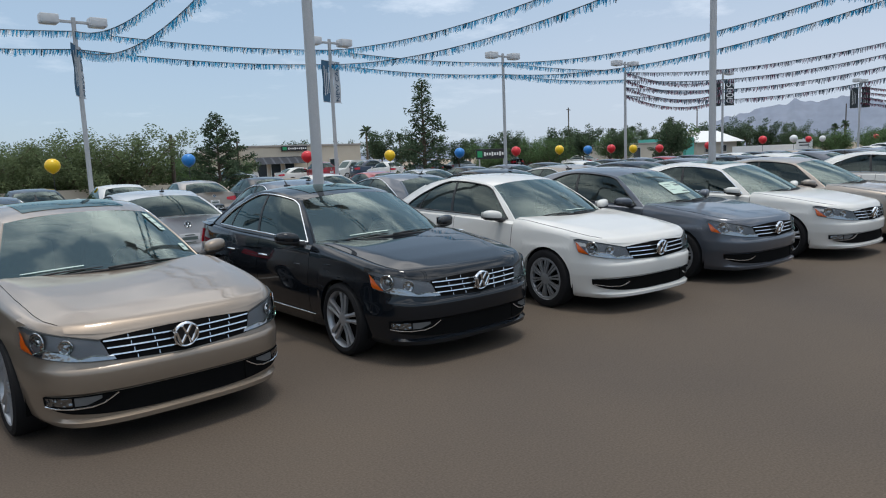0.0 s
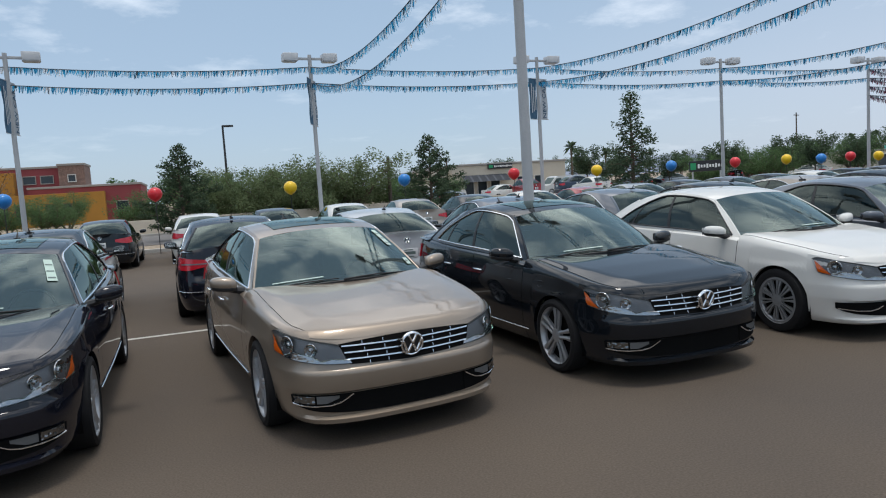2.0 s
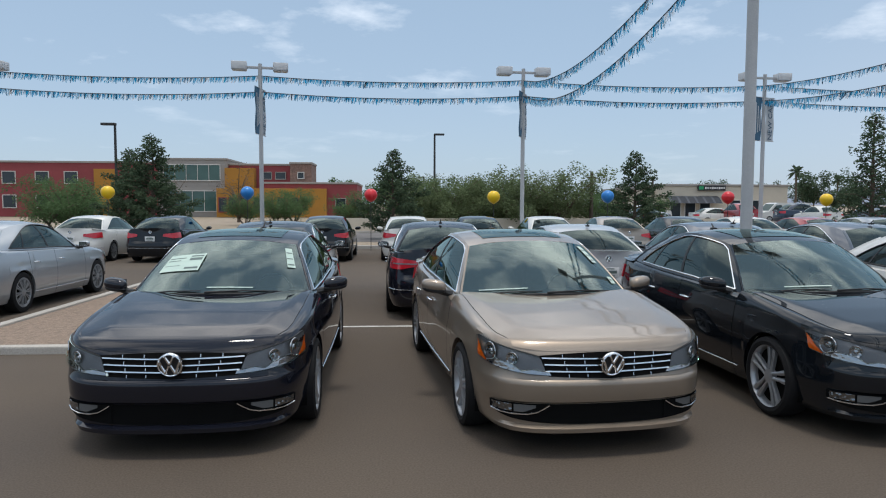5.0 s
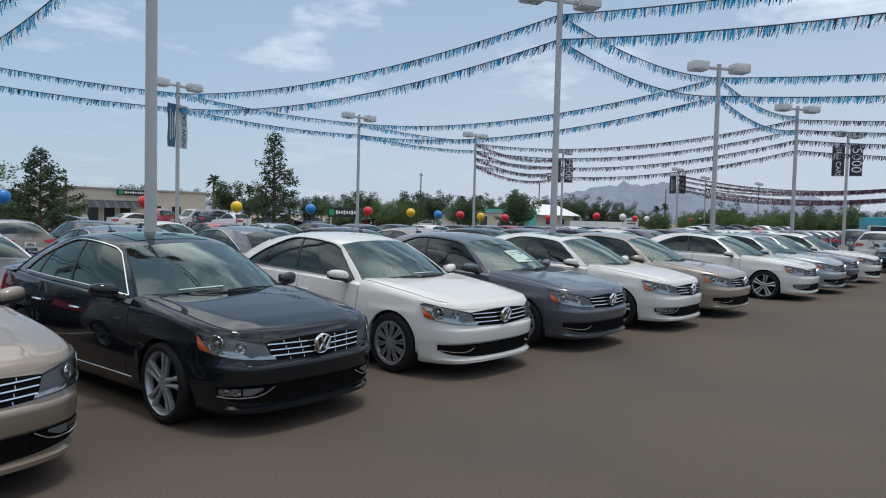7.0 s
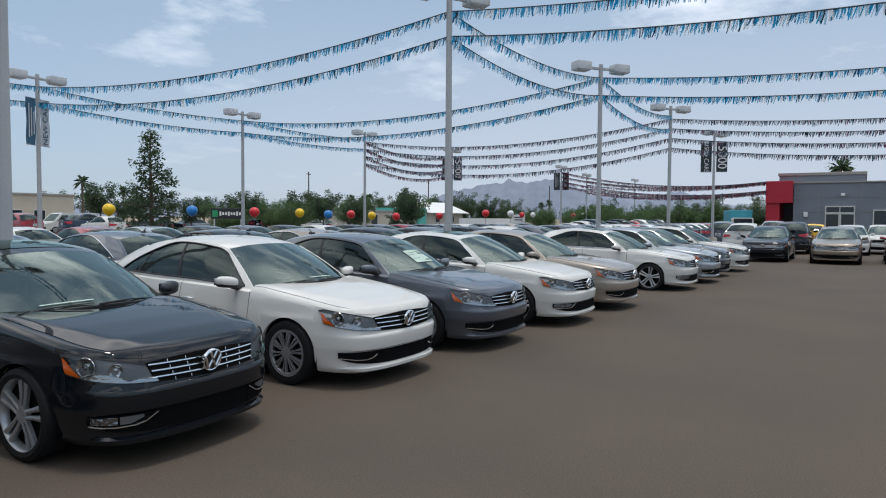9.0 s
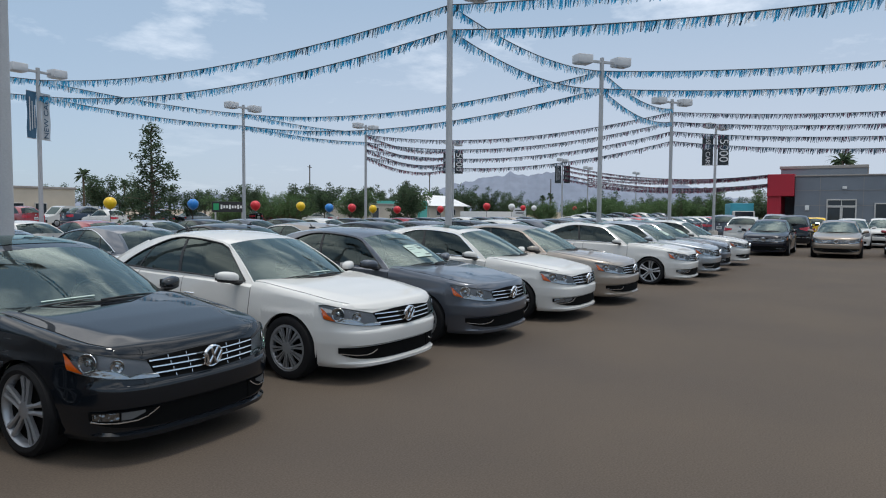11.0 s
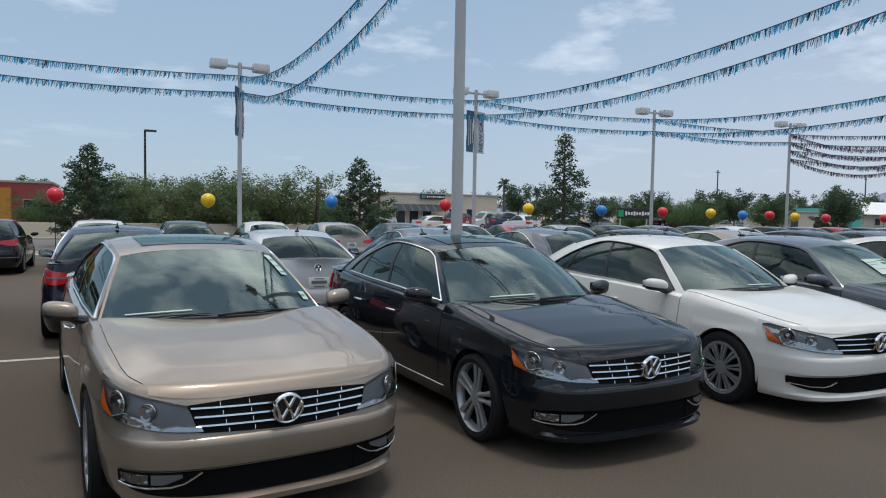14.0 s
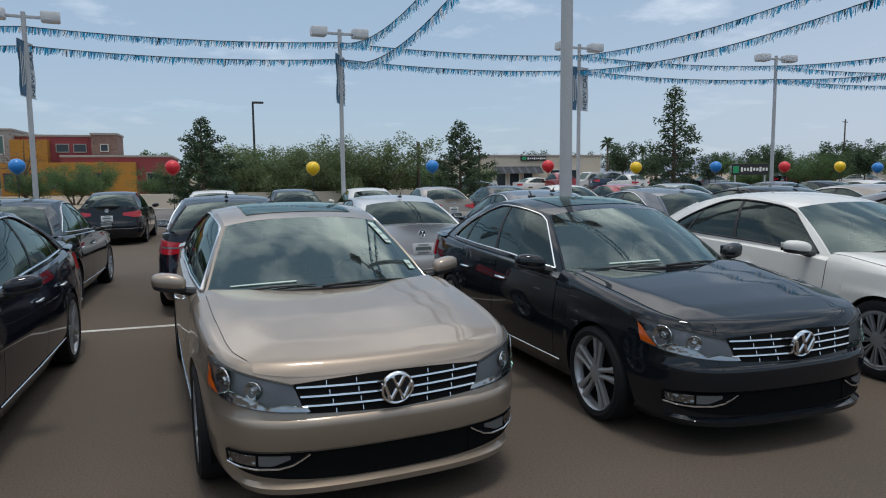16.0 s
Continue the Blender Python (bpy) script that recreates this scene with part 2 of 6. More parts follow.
def grid(P, flip=False):
    """Quads over a 2D array of points."""
    r, c = len(P), len(P[0])
    v = [tuple(p) for row in P for p in row]
    f = []
    for i in range(r - 1):
        for j in range(c - 1):
            q = (i * c + j, i * c + j + 1, (i + 1) * c + j + 1, (i + 1) * c + j)
            f.append(q[::-1] if flip else q)
    return v, f


def mirrored(data):
    v, f = data
    return [(-x, y, z) for x, y, z in v], [q[::-1] for q in f]


def moved(data, m):
    v, f = data
    return [tuple(m @ Vector(p)) for p in v], f


def box(cx, cy, cz, sx, sy, sz, b=0.0):
    """A box with chamfered edges."""
    hx, hy, hz = sx / 2, sy / 2, sz / 2
    b = min(b, hx * 0.9, hy * 0.9, hz * 0.9)
    if b <= 0:
        v = [(cx + i * hx, cy + j * hy, cz + k * hz) for i in (-1, 1) for j in (-1, 1) for k in (-1, 1)]
        return v, [(0, 1, 3, 2), (4, 6, 7, 5), (0, 4, 5, 1), (2, 3, 7, 6), (0, 2, 6, 4), (1, 5, 7, 3)]
    bm = bmesh.new()
    bmesh.ops.create_cube(bm, size=1)
    for q in bm.verts:
        q.co = Vector((q.co.x * sx + cx, q.co.y * sy + cy, q.co.z * sz + cz))
    bmesh.ops.bevel(bm, geom=bm.edges[:], offset=b, segments=2, affect="EDGES", profile=0.6)
    bm.verts.index_update()
    d = [tuple(q.co) for q in bm.verts], [tuple(q.index for q in fa.verts) for fa in bm.faces]
    bm.free()
    return d


def ring(c, ax, up, r, n):
    a = Vector(ax).normalized()
    u = (Vector(up) - a * Vector(up).dot(a)).normalized()
    w = a.cross(u)
    return [tuple(Vector(c) + u * (r * math.cos(2 * math.pi * i / n)) + w * (r * math.sin(2 * math.pi * i / n))) for i in range(n)]


def tube(pts, r, n=8, cap=True):
    """A round bar along points; r: one radius, or one for each point."""
    rs = r if isinstance(r, (list, tuple)) else [r] * len(pts)
    v, f = [], []
    for i, p in enumerate(pts):
        a = Vector(pts[min(i + 1, len(pts) - 1)]) - Vector(pts[max(i - 1, 0)])
        up = (0, 0, 1) if abs(a.normalized().z) < 0.9 else (1, 0, 0)
        v += ring(p, a, up, rs[i], n)
    for i in range(len(pts) - 1):
        for j in range(n):
            f.append((i * n + j, i * n + (j + 1) % n, (i + 1) * n + (j + 1) % n, (i + 1) * n + j))
    if cap:
        f.append(tuple(range(n))[::-1])
        f.append(tuple(range((len(pts) - 1) * n, len(pts) * n)))
    return v, f


def lathe(profile, n=32, axis="x"):
    """(radius, along) pairs turned round an axis."""
    n = n if COARSE[0] < 2 else max(10, n // 2)
    v, f = [], []
    for r, h in profile:
        for i in range(n):
            a = 2 * math.pi * i / n
            c, s = r * math.cos(a), r * math.sin(a)
            v.append((h, c, s) if axis == "x" else (c, s, h) if axis == "z" else (s, h, c))
    for i in range(len(profile) - 1):
        for j in range(n):
            f.append((i * n + j, i * n + (j + 1) % n, (i + 1) * n + (j + 1) % n, (i + 1) * n + j))
    return v, f


def blob(c, rx, ry, rz, nu=14, nv=8, p=0.8):
    """A rounded lump, squarer than a ball."""
    def sg(a):
        return math.copysign(abs(a) ** p, a)
    P = [[(c[0] + rx * sg(math.cos(math.pi * (i / nv - 0.5))) * sg(math.cos(2 * math.pi * j / nu)),
           c[1] + ry * sg(math.cos(math.pi * (i / nv - 0.5))) * sg(math.sin(2 * math.pi * j / nu)),
           c[2] + rz * sg(math.sin(math.pi * (i / nv - 0.5)))) for j in range(nu + 1)] for i in range(nv + 1)]
    return grid(P)


# ---------------- the saloon car ----------------
# plan outline of one half, from the nose's middle to the tail's middle
OUTLINE = [(0, 0), (0.22, 0.006), (0.42, 0.028), (0.58, 0.072), (0.70, 0.145), (0.785, 0.26), (0.84, 0.42), (0.878, 0.65),
           (0.900, 0.95), (0.908, 1.4), (0.915, 2.2), (0.915, 3.0), (0.908, 3.5), (0.895, 3.95), (0.865, 4.35), (0.80, 4.62),
           (0.69, 4.77), (0.50, 4.838), (0.25, 4.862), (0, 4.868)]


def spline(P, n=14):
    P = [Vector(p) for p in P]
    Q = [2 * P[0] - P[1]] + P + [2 * P[-1] - P[-2]]
    out = []
    for i in range(1, len(Q) - 2):
        for k in range(n):
            t = k / n
            a, b, c, d = Q[i - 1], Q[i], Q[i + 1], Q[i + 2]
            out.append(0.5 * ((2 * b) + (c - a) * t + (2 * a - 5 * b + 4 * c - d) * t * t + (3 * b - a - 3 * c + d) * t ** 3))
    return out + [P[-1]]


OUT = np.array([tuple(p) for p in spline(OUTLINE)])
ARC = np.concatenate([[0], np.cumsum(np.hypot(*np.diff(OUT, axis=0).T))])
TANG = np.gradient(OUT, ARC, axis=0)
TANG /= np.hypot(*TANG.T)[:, None]
S_END = ARC[-1]


def lin(table, x):
    return float(np.interp(x, [a for a, _ in table], [b for _, b in table]))


def s_at_y(y):
    return float(np.interp(y, OUT[:, 1], ARC))


def s_at_x_front(x):
    k = len(OUT) // 2
    return float(np.interp(x, OUT[:k, 0], ARC[:k]))


def s_at_x_back(x):
    k = len(OUT) // 2
    return float(np.interp(-x, -OUT[k:, 0], ARC[k:]))


def half_width(y):
    return float(np.interp(y, OUT[:, 1], OUT[:, 0]))


TOP_EDGE = [(0.0, 0.742), (0.03, 0.746), (0.08, 0.762), (0.14, 0.778), (0.3, 0.806), (0.5, 0.832), (0.8, 0.870), (1.2, 0.905), (1.6, 0.935), (2.4, 0.965), (3.2, 0.985),
            (3.9, 1.005), (4.4, 1.02), (4.87, 1.03)]
CENTRE = [(0, 0.745), (0.05, 0.772), (0.15, 0.812), (0.35, 0.862), (0.7, 0.918), (1.0, 0.955), (1.35, 0.99), (2.0, 1.0), (4.0, 1.05), (4.2, 1.085), (4.6, 1.085),
          (4.80, 1.08), (4.87, 1.04)]
SIDE_IN = [(0.15, 0.10), (0.22, 0.05), (0.30, 0.022), (0.42, 0.006), (0.55, 0.0), (0.66, 0.002), (0.695, 0.0), (0.73, 0.013), (0.84, 0.028), (0.95, 0.052), (1.05, 0.09)]
FRONT_IN = [(0.14, 0.12), (0.165, 0.05), (0.185, 0.004), (0.215, 0.0), (0.235, 0.04), (0.382, 0.042), (0.400, 0.006), (0.43, 0.0), (0.50, -0.006), (0.532, -0.004), (0.546, 0.004), (0.552, 0.016), (0.64, 0.040), (0.72, 0.064), (0.80, 0.10)]
BACK_IN = [(0.15, 0.14), (0.25, 0.04), (0.40, 0.0), (0.58, 0.0), (0.64, 0.02), (0.68, 0.045), (0.85, 0.06), (1.0, 0.075), (1.1, 0.10)]
WHEEL_Z, WHEEL_R, FRONT_AXLE, REAR_AXLE, ARCH = 0.33, 0.33, 0.905, 3.71, 0.362


def wall(s, z, off=0.0):
    """A place on the car's upright skin: s runs round the outline, negative on the other side."""
    a = abs(s)
    x, y = np.interp(a, ARC, OUT[:, 0]), np.interp(a, ARC, OUT[:, 1])
    tx, ty = np.interp(a, ARC, TANG[:, 0]), np.interp(a, ARC, TANG[:, 1])
    nx, ny = ty, -tx
    h = math.hypot(nx, ny)
    nx, ny = nx / h, ny / h
    wf, wr = max(0, -ny) ** 1.5, max(0, ny) ** 1.5
    ws = max(0.0, 1 - wf - wr)
    d = off - (wf * lin(FRONT_IN, z) + wr * lin(BACK_IN, z) + ws * lin(SIDE_IN, z))
    return (math.copysign(1, s) * (x + nx * d) if s else 0.0, y + ny * d, z)


def bottom(y, base=0.19):
    for c in (FRONT_AXLE, REAR_AXLE):
        if abs(y - c) < ARCH:
            return WHEEL_Z + math.sqrt(ARCH ** 2 - (y - c) ** 2)
    return base


def stations(s0, s1, step=0.05):
    """Places along the outline, closer together over the wheel arches."""
    step *= 3 if COARSE[0] > 1 else 1
    na = 7 if COARSE[0] > 1 else 16
    out = list(np.linspace(s0, s1, max(2, int((s1 - s0) / step) + 1)))
    for c in (FRONT_AXLE, REAR_AXLE):
        for k in range(na + 1):
            out.append(s_at_y(c + ARCH * math.cos(math.pi * k / na) * 0.9999))
        out += [s_at_y(c - ARCH * 1.0015), s_at_y(c + ARCH * 1.0015)]
    return sorted(q for q in set(out) if s0 <= q <= s1)


def deck(x, y):
    """Height of bonnet, shoulders and boot lid."""
    w = half_width(y)
    t = min(1.0, abs(x) / max(w, 0.05))
    ze = lin(TOP_EDGE, y)
    zc = lin(CENTRE, y)
    if y < 1.6:
        k = 0.56 + 0.26 * min(1, max(0, y / 1.3))
        f = 0.09 * (t / k) ** 2 if t < k else 0.09 + 0.91 * ((t - k) / (1 - k)) ** 1.1
        g = min(1, max(0, (y - 0.05) / 0.3))
        z = zc - (zc - ze) * (f * g + t ** 3 * (1 - g))
    else:
        z = zc - (zc - ze) * t ** 3
    return z


def side_panel(y0, y1, inner=None, zlow=0.19, side=1, rows=10):
    """A strip of the skin from the sill up over the shoulder."""
    rows = 7 if COARSE[0] > 1 else rows
    P = []
    for s in stations(s_at_y(y0), s_at_y(y1)):
        x, y, _ = wall(s, 0.55)
        ze = lin(TOP_EDGE, y)
        zb = bottom(y, zlow)
        col = []
        for k in range(rows):
            z = zb + (ze - 0.012 - zb) * k / (rows - 1)
            q = wall(s, z)
            if k == 0:
                col.append((q[0] - 0.05, q[1], q[2] + 0.004))
            col.append(q)
        xt = col[-1][0]
        xi = inner(y) if inner else xt - 0.085
        for k in range(1, 5):
            f = k / 4
            xx = xt - (xt - xi) * f
            lift = math.sin(min(1, f * 1.6) * math.pi / 2)
            zd = deck(xi, y) if inner else ze + 0.012
            col.append((xx, y, (ze - 0.012) + (zd - ze + 0.012) * lift))
        P.append(col)
    d = grid(P, flip=True)
    return d if side > 0 else mirrored(d)


def bonnet_half(y):
    return lin([(0.1, 0.60), (0.25, 0.68), (0.36, 0.73), (0.5, 0.752), (0.9, 0.775), (1.5, 0.785)], y)


def patch(s0, s1, low, high, off, ns=14, nz=5, lean=0.0):
    """A piece lying on the skin between two height lines (functions of 0..1 along it)."""
    P = []
    for i in range(ns + 1):
        u = i / ns
        a, b = low(u), high(u)
        P.append([wall(s0 + (s1 - s0) * (u - lean * (1 - k / nz)), a + (b - a) * k / nz, off) for k in range(nz + 1)])
    front, n = grid(P, flip=s1 > s0), (ns + 1) * (nz + 1)
    edge = [i * (nz + 1) for i in range(ns + 1)] + [ns * (nz + 1) + k for k in range(1, nz + 1)]
    edge += [i * (nz + 1) + nz for i in range(ns - 1, -1, -1)] + [k for k in range(nz - 1, 0, -1)]
    v, f = list(front[0]), list(front[1])
    base = len(v)
    for e in edge:
        i, k = divmod(e, nz + 1)
        u = i / ns
        a, b = low(u), high(u)
        v.append(wall(s0 + (s1 - s0) * (u - lean * (1 - k / nz)), a + (b - a) * k / nz, min(-0.004, off - 0.02)))
    m = len(edge)
    for k in range(m):
        f.append((edge[k], base + k, base + (k + 1) % m, edge[(k + 1) % m]))
    return v, f


# greenhouse lines of one half
A_LOW, A_TOP = Vector((0.785, 1.49, 0.930)), Vector((0.575, 2.13, 1.346))
C_TOP, C_LOW = Vector((0.545, 3.68, 1.338)), Vector((0.755, 4.24, 1.02))


def belt(u):
    y = A_LOW.y + (C_LOW.y - A_LOW.y) * u
    return Vector((lin([(1.45, 0.795), (2.2, 0.825), (3.2, 0.825), (3.8, 0.80), (4.22, 0.745)], y), y, lin([(1.4, 0.925), (2.4, 0.975), (3.2, 0.995), (4.22, 1.03)], y)))


def rail(u):
    p = A_TOP.lerp(C_TOP, u)
    return Vector((p.x + 0.03 * math.sin(math.pi * u), p.y, p.z + 0.098 * math.sin(math.pi * u) ** 0.8))


def side_skin(u, v, off=0.0):
    a, b = belt(u), rail(u)
    p = a.lerp(b, v)
    out = 0.035 * math.sin(math.pi * v) * min(1, u / 0.25, (1 - u) / 0.2) + off
    bow = 0.022 * math.sin(math.pi * v) * ((1 - u) ** 4 + u ** 4)
    return (p.x + out * 0.93, p.y, p.z + out * 0.3 + bow)


def screen(front, off=0.0, n=18, m=8, trim=0.0):
    """Windscreen or rear window between its base and the roof's edge."""
    P = []
    for j in range(m + 1):
        v = trim + (1 - 2 * trim) * j / m
        row = []
        for i in range(n + 1):
            t = (2 * i / n - 1) * (1 - trim * 0.6)
            if front:
                lo = Vector((0.775 * t, 1.20 + 0.30 * t * t, 0.990 - 0.055 * t * t))
                hi = Vector((0.575 * t, 2.04 + 0.09 * t * t, 1.398 - 0.052 * t * t))
            else:
                lo = Vector((0.735 * t, 4.34 - 0.12 * t * t, 1.085 - 0.055 * t * t))
                hi = Vector((0.545 * t, 3.76 - 0.08 * t * t, 1.393 - 0.055 * t * t))
            p = lo.lerp(hi, v)
            nrm = Vector((0, -0.5 if front else 0.5, 0.85))
            p += nrm * (0.03 * math.sin(math.pi * v) * (1 - 0.4 * t * t) + off)
            row.append(tuple(p))
        P.append(row)
    return grid(P, flip=not front)


def roof_skin(y0=0.0, y1=1.0, xw=1.0, off=0.0, n=16, m=14):
    P = []
    for j in range(m + 1):
        u = y0 + (y1 - y0) * j / m
        row = []
        for i in range(n + 1):
            t = (2 * i / n - 1) * xw
            edge = rail(u)
            yc = 2.04 + (3.76 - 2.04) * u
            zc = 1.398 + (1.393 - 1.398) * u + 0.088 * math.sin(math.pi * u) ** 0.8
            y = yc + (edge.y - yc) * t * t
            z = zc + (edge.z - zc) * abs(t) ** 2.6 + off
            row.append((edge.x * t, y, z))
        P.append(row)
    return grid(P)


def wheel(kind, detail, name="wheel"):
    """Wheel with its outer face towards +x, at the origin."""
    w = empty(name)
    g = 1.11 if kind == "spoke" else 1.05   # low-profile tyres on the alloys
    tyre = lathe([(0.225 * g, -0.10), (0.29, -0.108), (0.322, -0.095), (WHEEL_R, -0.06), (WHEEL_R, 0.06), (0.322, 0.095), (0.29, 0.108), (0.232 * g, 0.098), (0.225 * g, 0.08)], 36)
    build("tyre", tyre, RUBBER, w)
    rimp = [lathe([(0.227, 0.092), (0.233, 0.098), (0.225, 0.086), (0.212, 0.05), (0.205, -0.09)], 36)]
    if kind == "spoke":
        for k in range(5):
            for d in (-1, 1):
                a = 2 * math.pi * k / 5
                P = []
                for r, ang, hw, h in ((0.045, a + d * 0.42, 0.013, 0.085), (0.13, a + d * 0.185, 0.014, 0.082), (0.222, a + d * 0.155, 0.020, 0.090)):
                    c, s_ = math.cos(ang), math.sin(ang)
                    tx, ty = -s_ * hw, c * hw
                    P.append([(h - 0.03, r * c - tx, r * s_ - ty), (h - 0.004, r * c - tx, r * s_ - ty), (h + 0.004, r * c, r * s_),
                              (h - 0.004, r * c + tx, r * s_ + ty), (h - 0.03, r * c + tx, r * s_ + ty)])
                rimp.append(grid(P, flip=True))
        rimp.append(lathe([(0.0, 0.092), (0.03, 0.092), (0.055, 0.085), (0.06, 0.05)], 20))
    else:
        for k in range(10):
            for d in (-1, 1):
                a = 2 * math.pi * k / 10
                P = []
                for r, ang, hw, h in ((0.05, a + d * 0.12, 0.005, 0.098), (0.14, a + d * 0.10, 0.008, 0.098), (0.205, a + d * 0.10, 0.013, 0.092)):
                    c, s_ = math.cos(ang), math.sin(ang)
                    tx, ty = -s_ * hw, c * hw
                    P.append([(h - 0.025, r * c - tx, r * s_ - ty), (h, r * c - tx, r * s_ - ty), (h, r * c + tx, r * s_ + ty), (h - 0.025, r * c + tx, r * s_ + ty)])
                rimp.append(grid(P, flip=True))
        rimp.append(lathe([(0.0, 0.102), (0.03, 0.102), (0.06, 0.096), (0.065, 0.06)], 20))
        rimp.append(lathe([(0.195, 0.082), (0.207, 0.096), (0.228, 0.094)], 36))
    rim = join(*rimp)
    build("rim", ([(x_, y_ * g, z_ * g) for x_, y_, z_ in rim[0]], rim[1]), ALLOY if kind == "spoke" else COVER, w)
    if detail:
        # near-black disc filling the rim: shade behind the spokes put in as colour
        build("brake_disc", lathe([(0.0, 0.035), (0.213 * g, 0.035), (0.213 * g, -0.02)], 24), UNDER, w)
    return w


def put_under(ob, parent, m):
    ob.parent = parent
    ob.matrix_basis = m
    return ob


def badge(r, parent, m):
    b = build("badge", lathe([(r * 0.86, 0.010), (r * 0.93, 0.014), (r, 0.010), (r, -0.01)], 28, axis="y"), CHROME, parent, "round chrome badge")
    b.matrix_basis = m
    disc = build("badge_plate", lathe([(0, 0.006), (r * 0.88, 0.006)], 24, axis="y"), PLASTIC, b)
    bars = []
    for d in (-1, 1):
        for (x0, z0), (x1, z1) in (((0.34, 0.78), (0.03, 0.12)), ((0.80, 0.34), (0.40, -0.72)), ((0.40, -0.72), (0.04, 0.02))):
            bars.append(tube([(d * x0 * r, 0.011, z0 * r), (d * x1 * r, 0.011, z1 * r)], r * 0.115, 6))
    build("chevron", join(*bars), CHROME, b, smooth=False)
    return b


def saloon(name, kind, label, detail=True):
    """The saloon: nose at the origin, pointing to -y."""
    COARSE[0] = 1 if detail else 2
    car = empty(name)
    P0 = PAINT["white"]

    shell = []

    def skin(nm, data, lb=""):
        if not detail:
            shell.append(data)
            return None
        return own_slot(build(nm, data, P0, car, lb), P0)

    # dark body inside the skin, wheel wells and floor
    wells = [box(0, 2.4, 0.27, 1.52, 4.2, 0.14, 0.03)]
    for c in (FRONT_AXLE, REAR_AXLE):
        for sx in (-1, 1):
            P = [[(sx * x, c + 0.372 * math.cos(a), WHEEL_Z + 0.372 * math.sin(a)) for a in np.linspace(-0.35, math.pi + 0.35, 15)] for x in (0.50, 0.845)]
            wells.append(grid(P, flip=sx > 0))
            wells.append(grid([[(sx * 0.50, c + 0.372 * k * math.cos(a), WHEEL_Z + 0.372 * k * math.sin(a)) for a in np.linspace(-0.35, math.pi + 0.35, 15)] for k in (0.0, 1.0)]))
    inner = []
    for s in np.linspace(-S_END + 0.01, S_END - 0.01, 90):
        y = wall(s, 0.5)[1]
        zb = bottom(y, 0.2)
        inner.append([wall(s, zb + (lin(TOP_EDGE, y) - 0.03 - zb) * k / 3, -0.03) for k in range(4)])
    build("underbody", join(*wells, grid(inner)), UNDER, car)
    # nose and bumpers
    sF = s_at_y(0.555)
    P = []
    for s in np.linspace(-sF, sF, 49 if detail else 25):
        y = wall(s, 0.5)[1]
        ze = lin(TOP_EDGE, y)
        col = [wall(s, z) for z in [0.165, 0.185, 0.215, 0.235, 0.30, 0.382, 0.400, 0.43, 0.47, 0.51, 0.532, 0.548, 0.553, 0.60, 0.66, 0.70, ze - 0.008]]
        col.insert(0, wall(s, 0.172, -0.10))
        x0, y0, _ = wall(s, ze)
        w_ = min(1.0, max(0.0, (y0 - 0.10) / 0.16))
        xi = math.copysign(min(abs(x0) * 0.95, bonnet_half(y0) - 0.02 * (1 - w_)), s) * w_ + x0 * 0.95 * (1 - w_)
        yi = y0 + 0.085 * (1 - w_)
        for k in range(1, 5):
            f = k / 4
            xx, yy = x0 + (xi - x0) * f, y0 + (yi - y0) * f
            z0 = ze - 0.008 - 0.004 * w_
            col.append((xx, yy, z0 + (deck(xi, yi) - 0.006 * (1 - w_) - z0) * math.sin(min(1, f * (1.3 + 0.3 * w_)) * math.pi / 2)))
        P.append(col)
    skin("front_bumper", grid(P, flip=True))
    sB = S_END - s_at_y(4.40)
    P = []
    for s in np.linspace(-sB, sB, 45 if detail else 19):
        a = S_END - abs(s)
        a = a if s >= 0 else -a
        if abs(s) < 1e-6:
            a = S_END
        y = wall(a, 0.5)[1]
        ze = lin(TOP_EDGE, y)
        P.append([wall(a, 0.20, -0.08)] + [wall(a, z) for z in np.linspace(0.20, ze - 0.006, 14)])
    skin("rear_bumper", grid(P))
    # sides
    for sx in (1, -1):
        skin("fender", side_panel(0.547, 1.46, bonnet_half, side=sx))
        d1 = skin("front_door", side_panel(1.468, 2.60, side=sx))
        d2 = skin("rear_door", side_panel(2.608, 3.46, side=sx))
        skin("rear_quarter", side_panel(3.468, 4.395, side=sx))
        if detail:
            for dr, hy in ((d1, 2.45), (d2, 3.30)):
                h = tube([(sx * 0.90, hy - 0.10, 0.795), (sx * 0.925, hy - 0.07, 0.80), (sx * 0.928, hy + 0.03, 0.803), (sx * 0.90, hy + 0.07, 0.80)], [0.007, 0.010, 0.010, 0.007], 8)
                build("door_handle", h, CHROME, dr, "chrome-lined door handle")
            build("sill_strip", tube([(sx * 0.890, 1.38, 0.305), (sx * 0.898, 2.4, 0.305), (sx * 0.890, 3.34, 0.305)], 0.006, 6), CHROME, car)
        # pillars, windows: one arch of glass under a curved rail, ending in a point at the rear
        u0, u1, v0 = 0.036, 0.885, 0.06
        us = sorted(set(list(np.linspace(u0, u1, 37 if detail else 17)) + [0.435, 0.452]))

        def crest(u):
            w_ = (u - u0) / (u1 - u0)
            return v0 + (0.925 - v0) * (1 - max(0.0, (w_ - 0.50) / 0.50) ** 2.6) ** 0.75 * (1 - 0.10 * max(0.0, 1 - w_ / 0.07) ** 2)
        strips = [grid([[side_skin(u, v0 * k / 2) for k in range(3)] for u in us]),
                  grid([[side_skin(u, crest(u) + (1 - crest(u)) * k / 3) for k in range(4)] for u in us])]
        for ua, ub in ((0.0, u0), (u1, 1.0)):
            strips.append(grid([[side_skin(ua + (ub - ua) * i / 3, k / 8) for k in range(9)] for i in range(4)]))
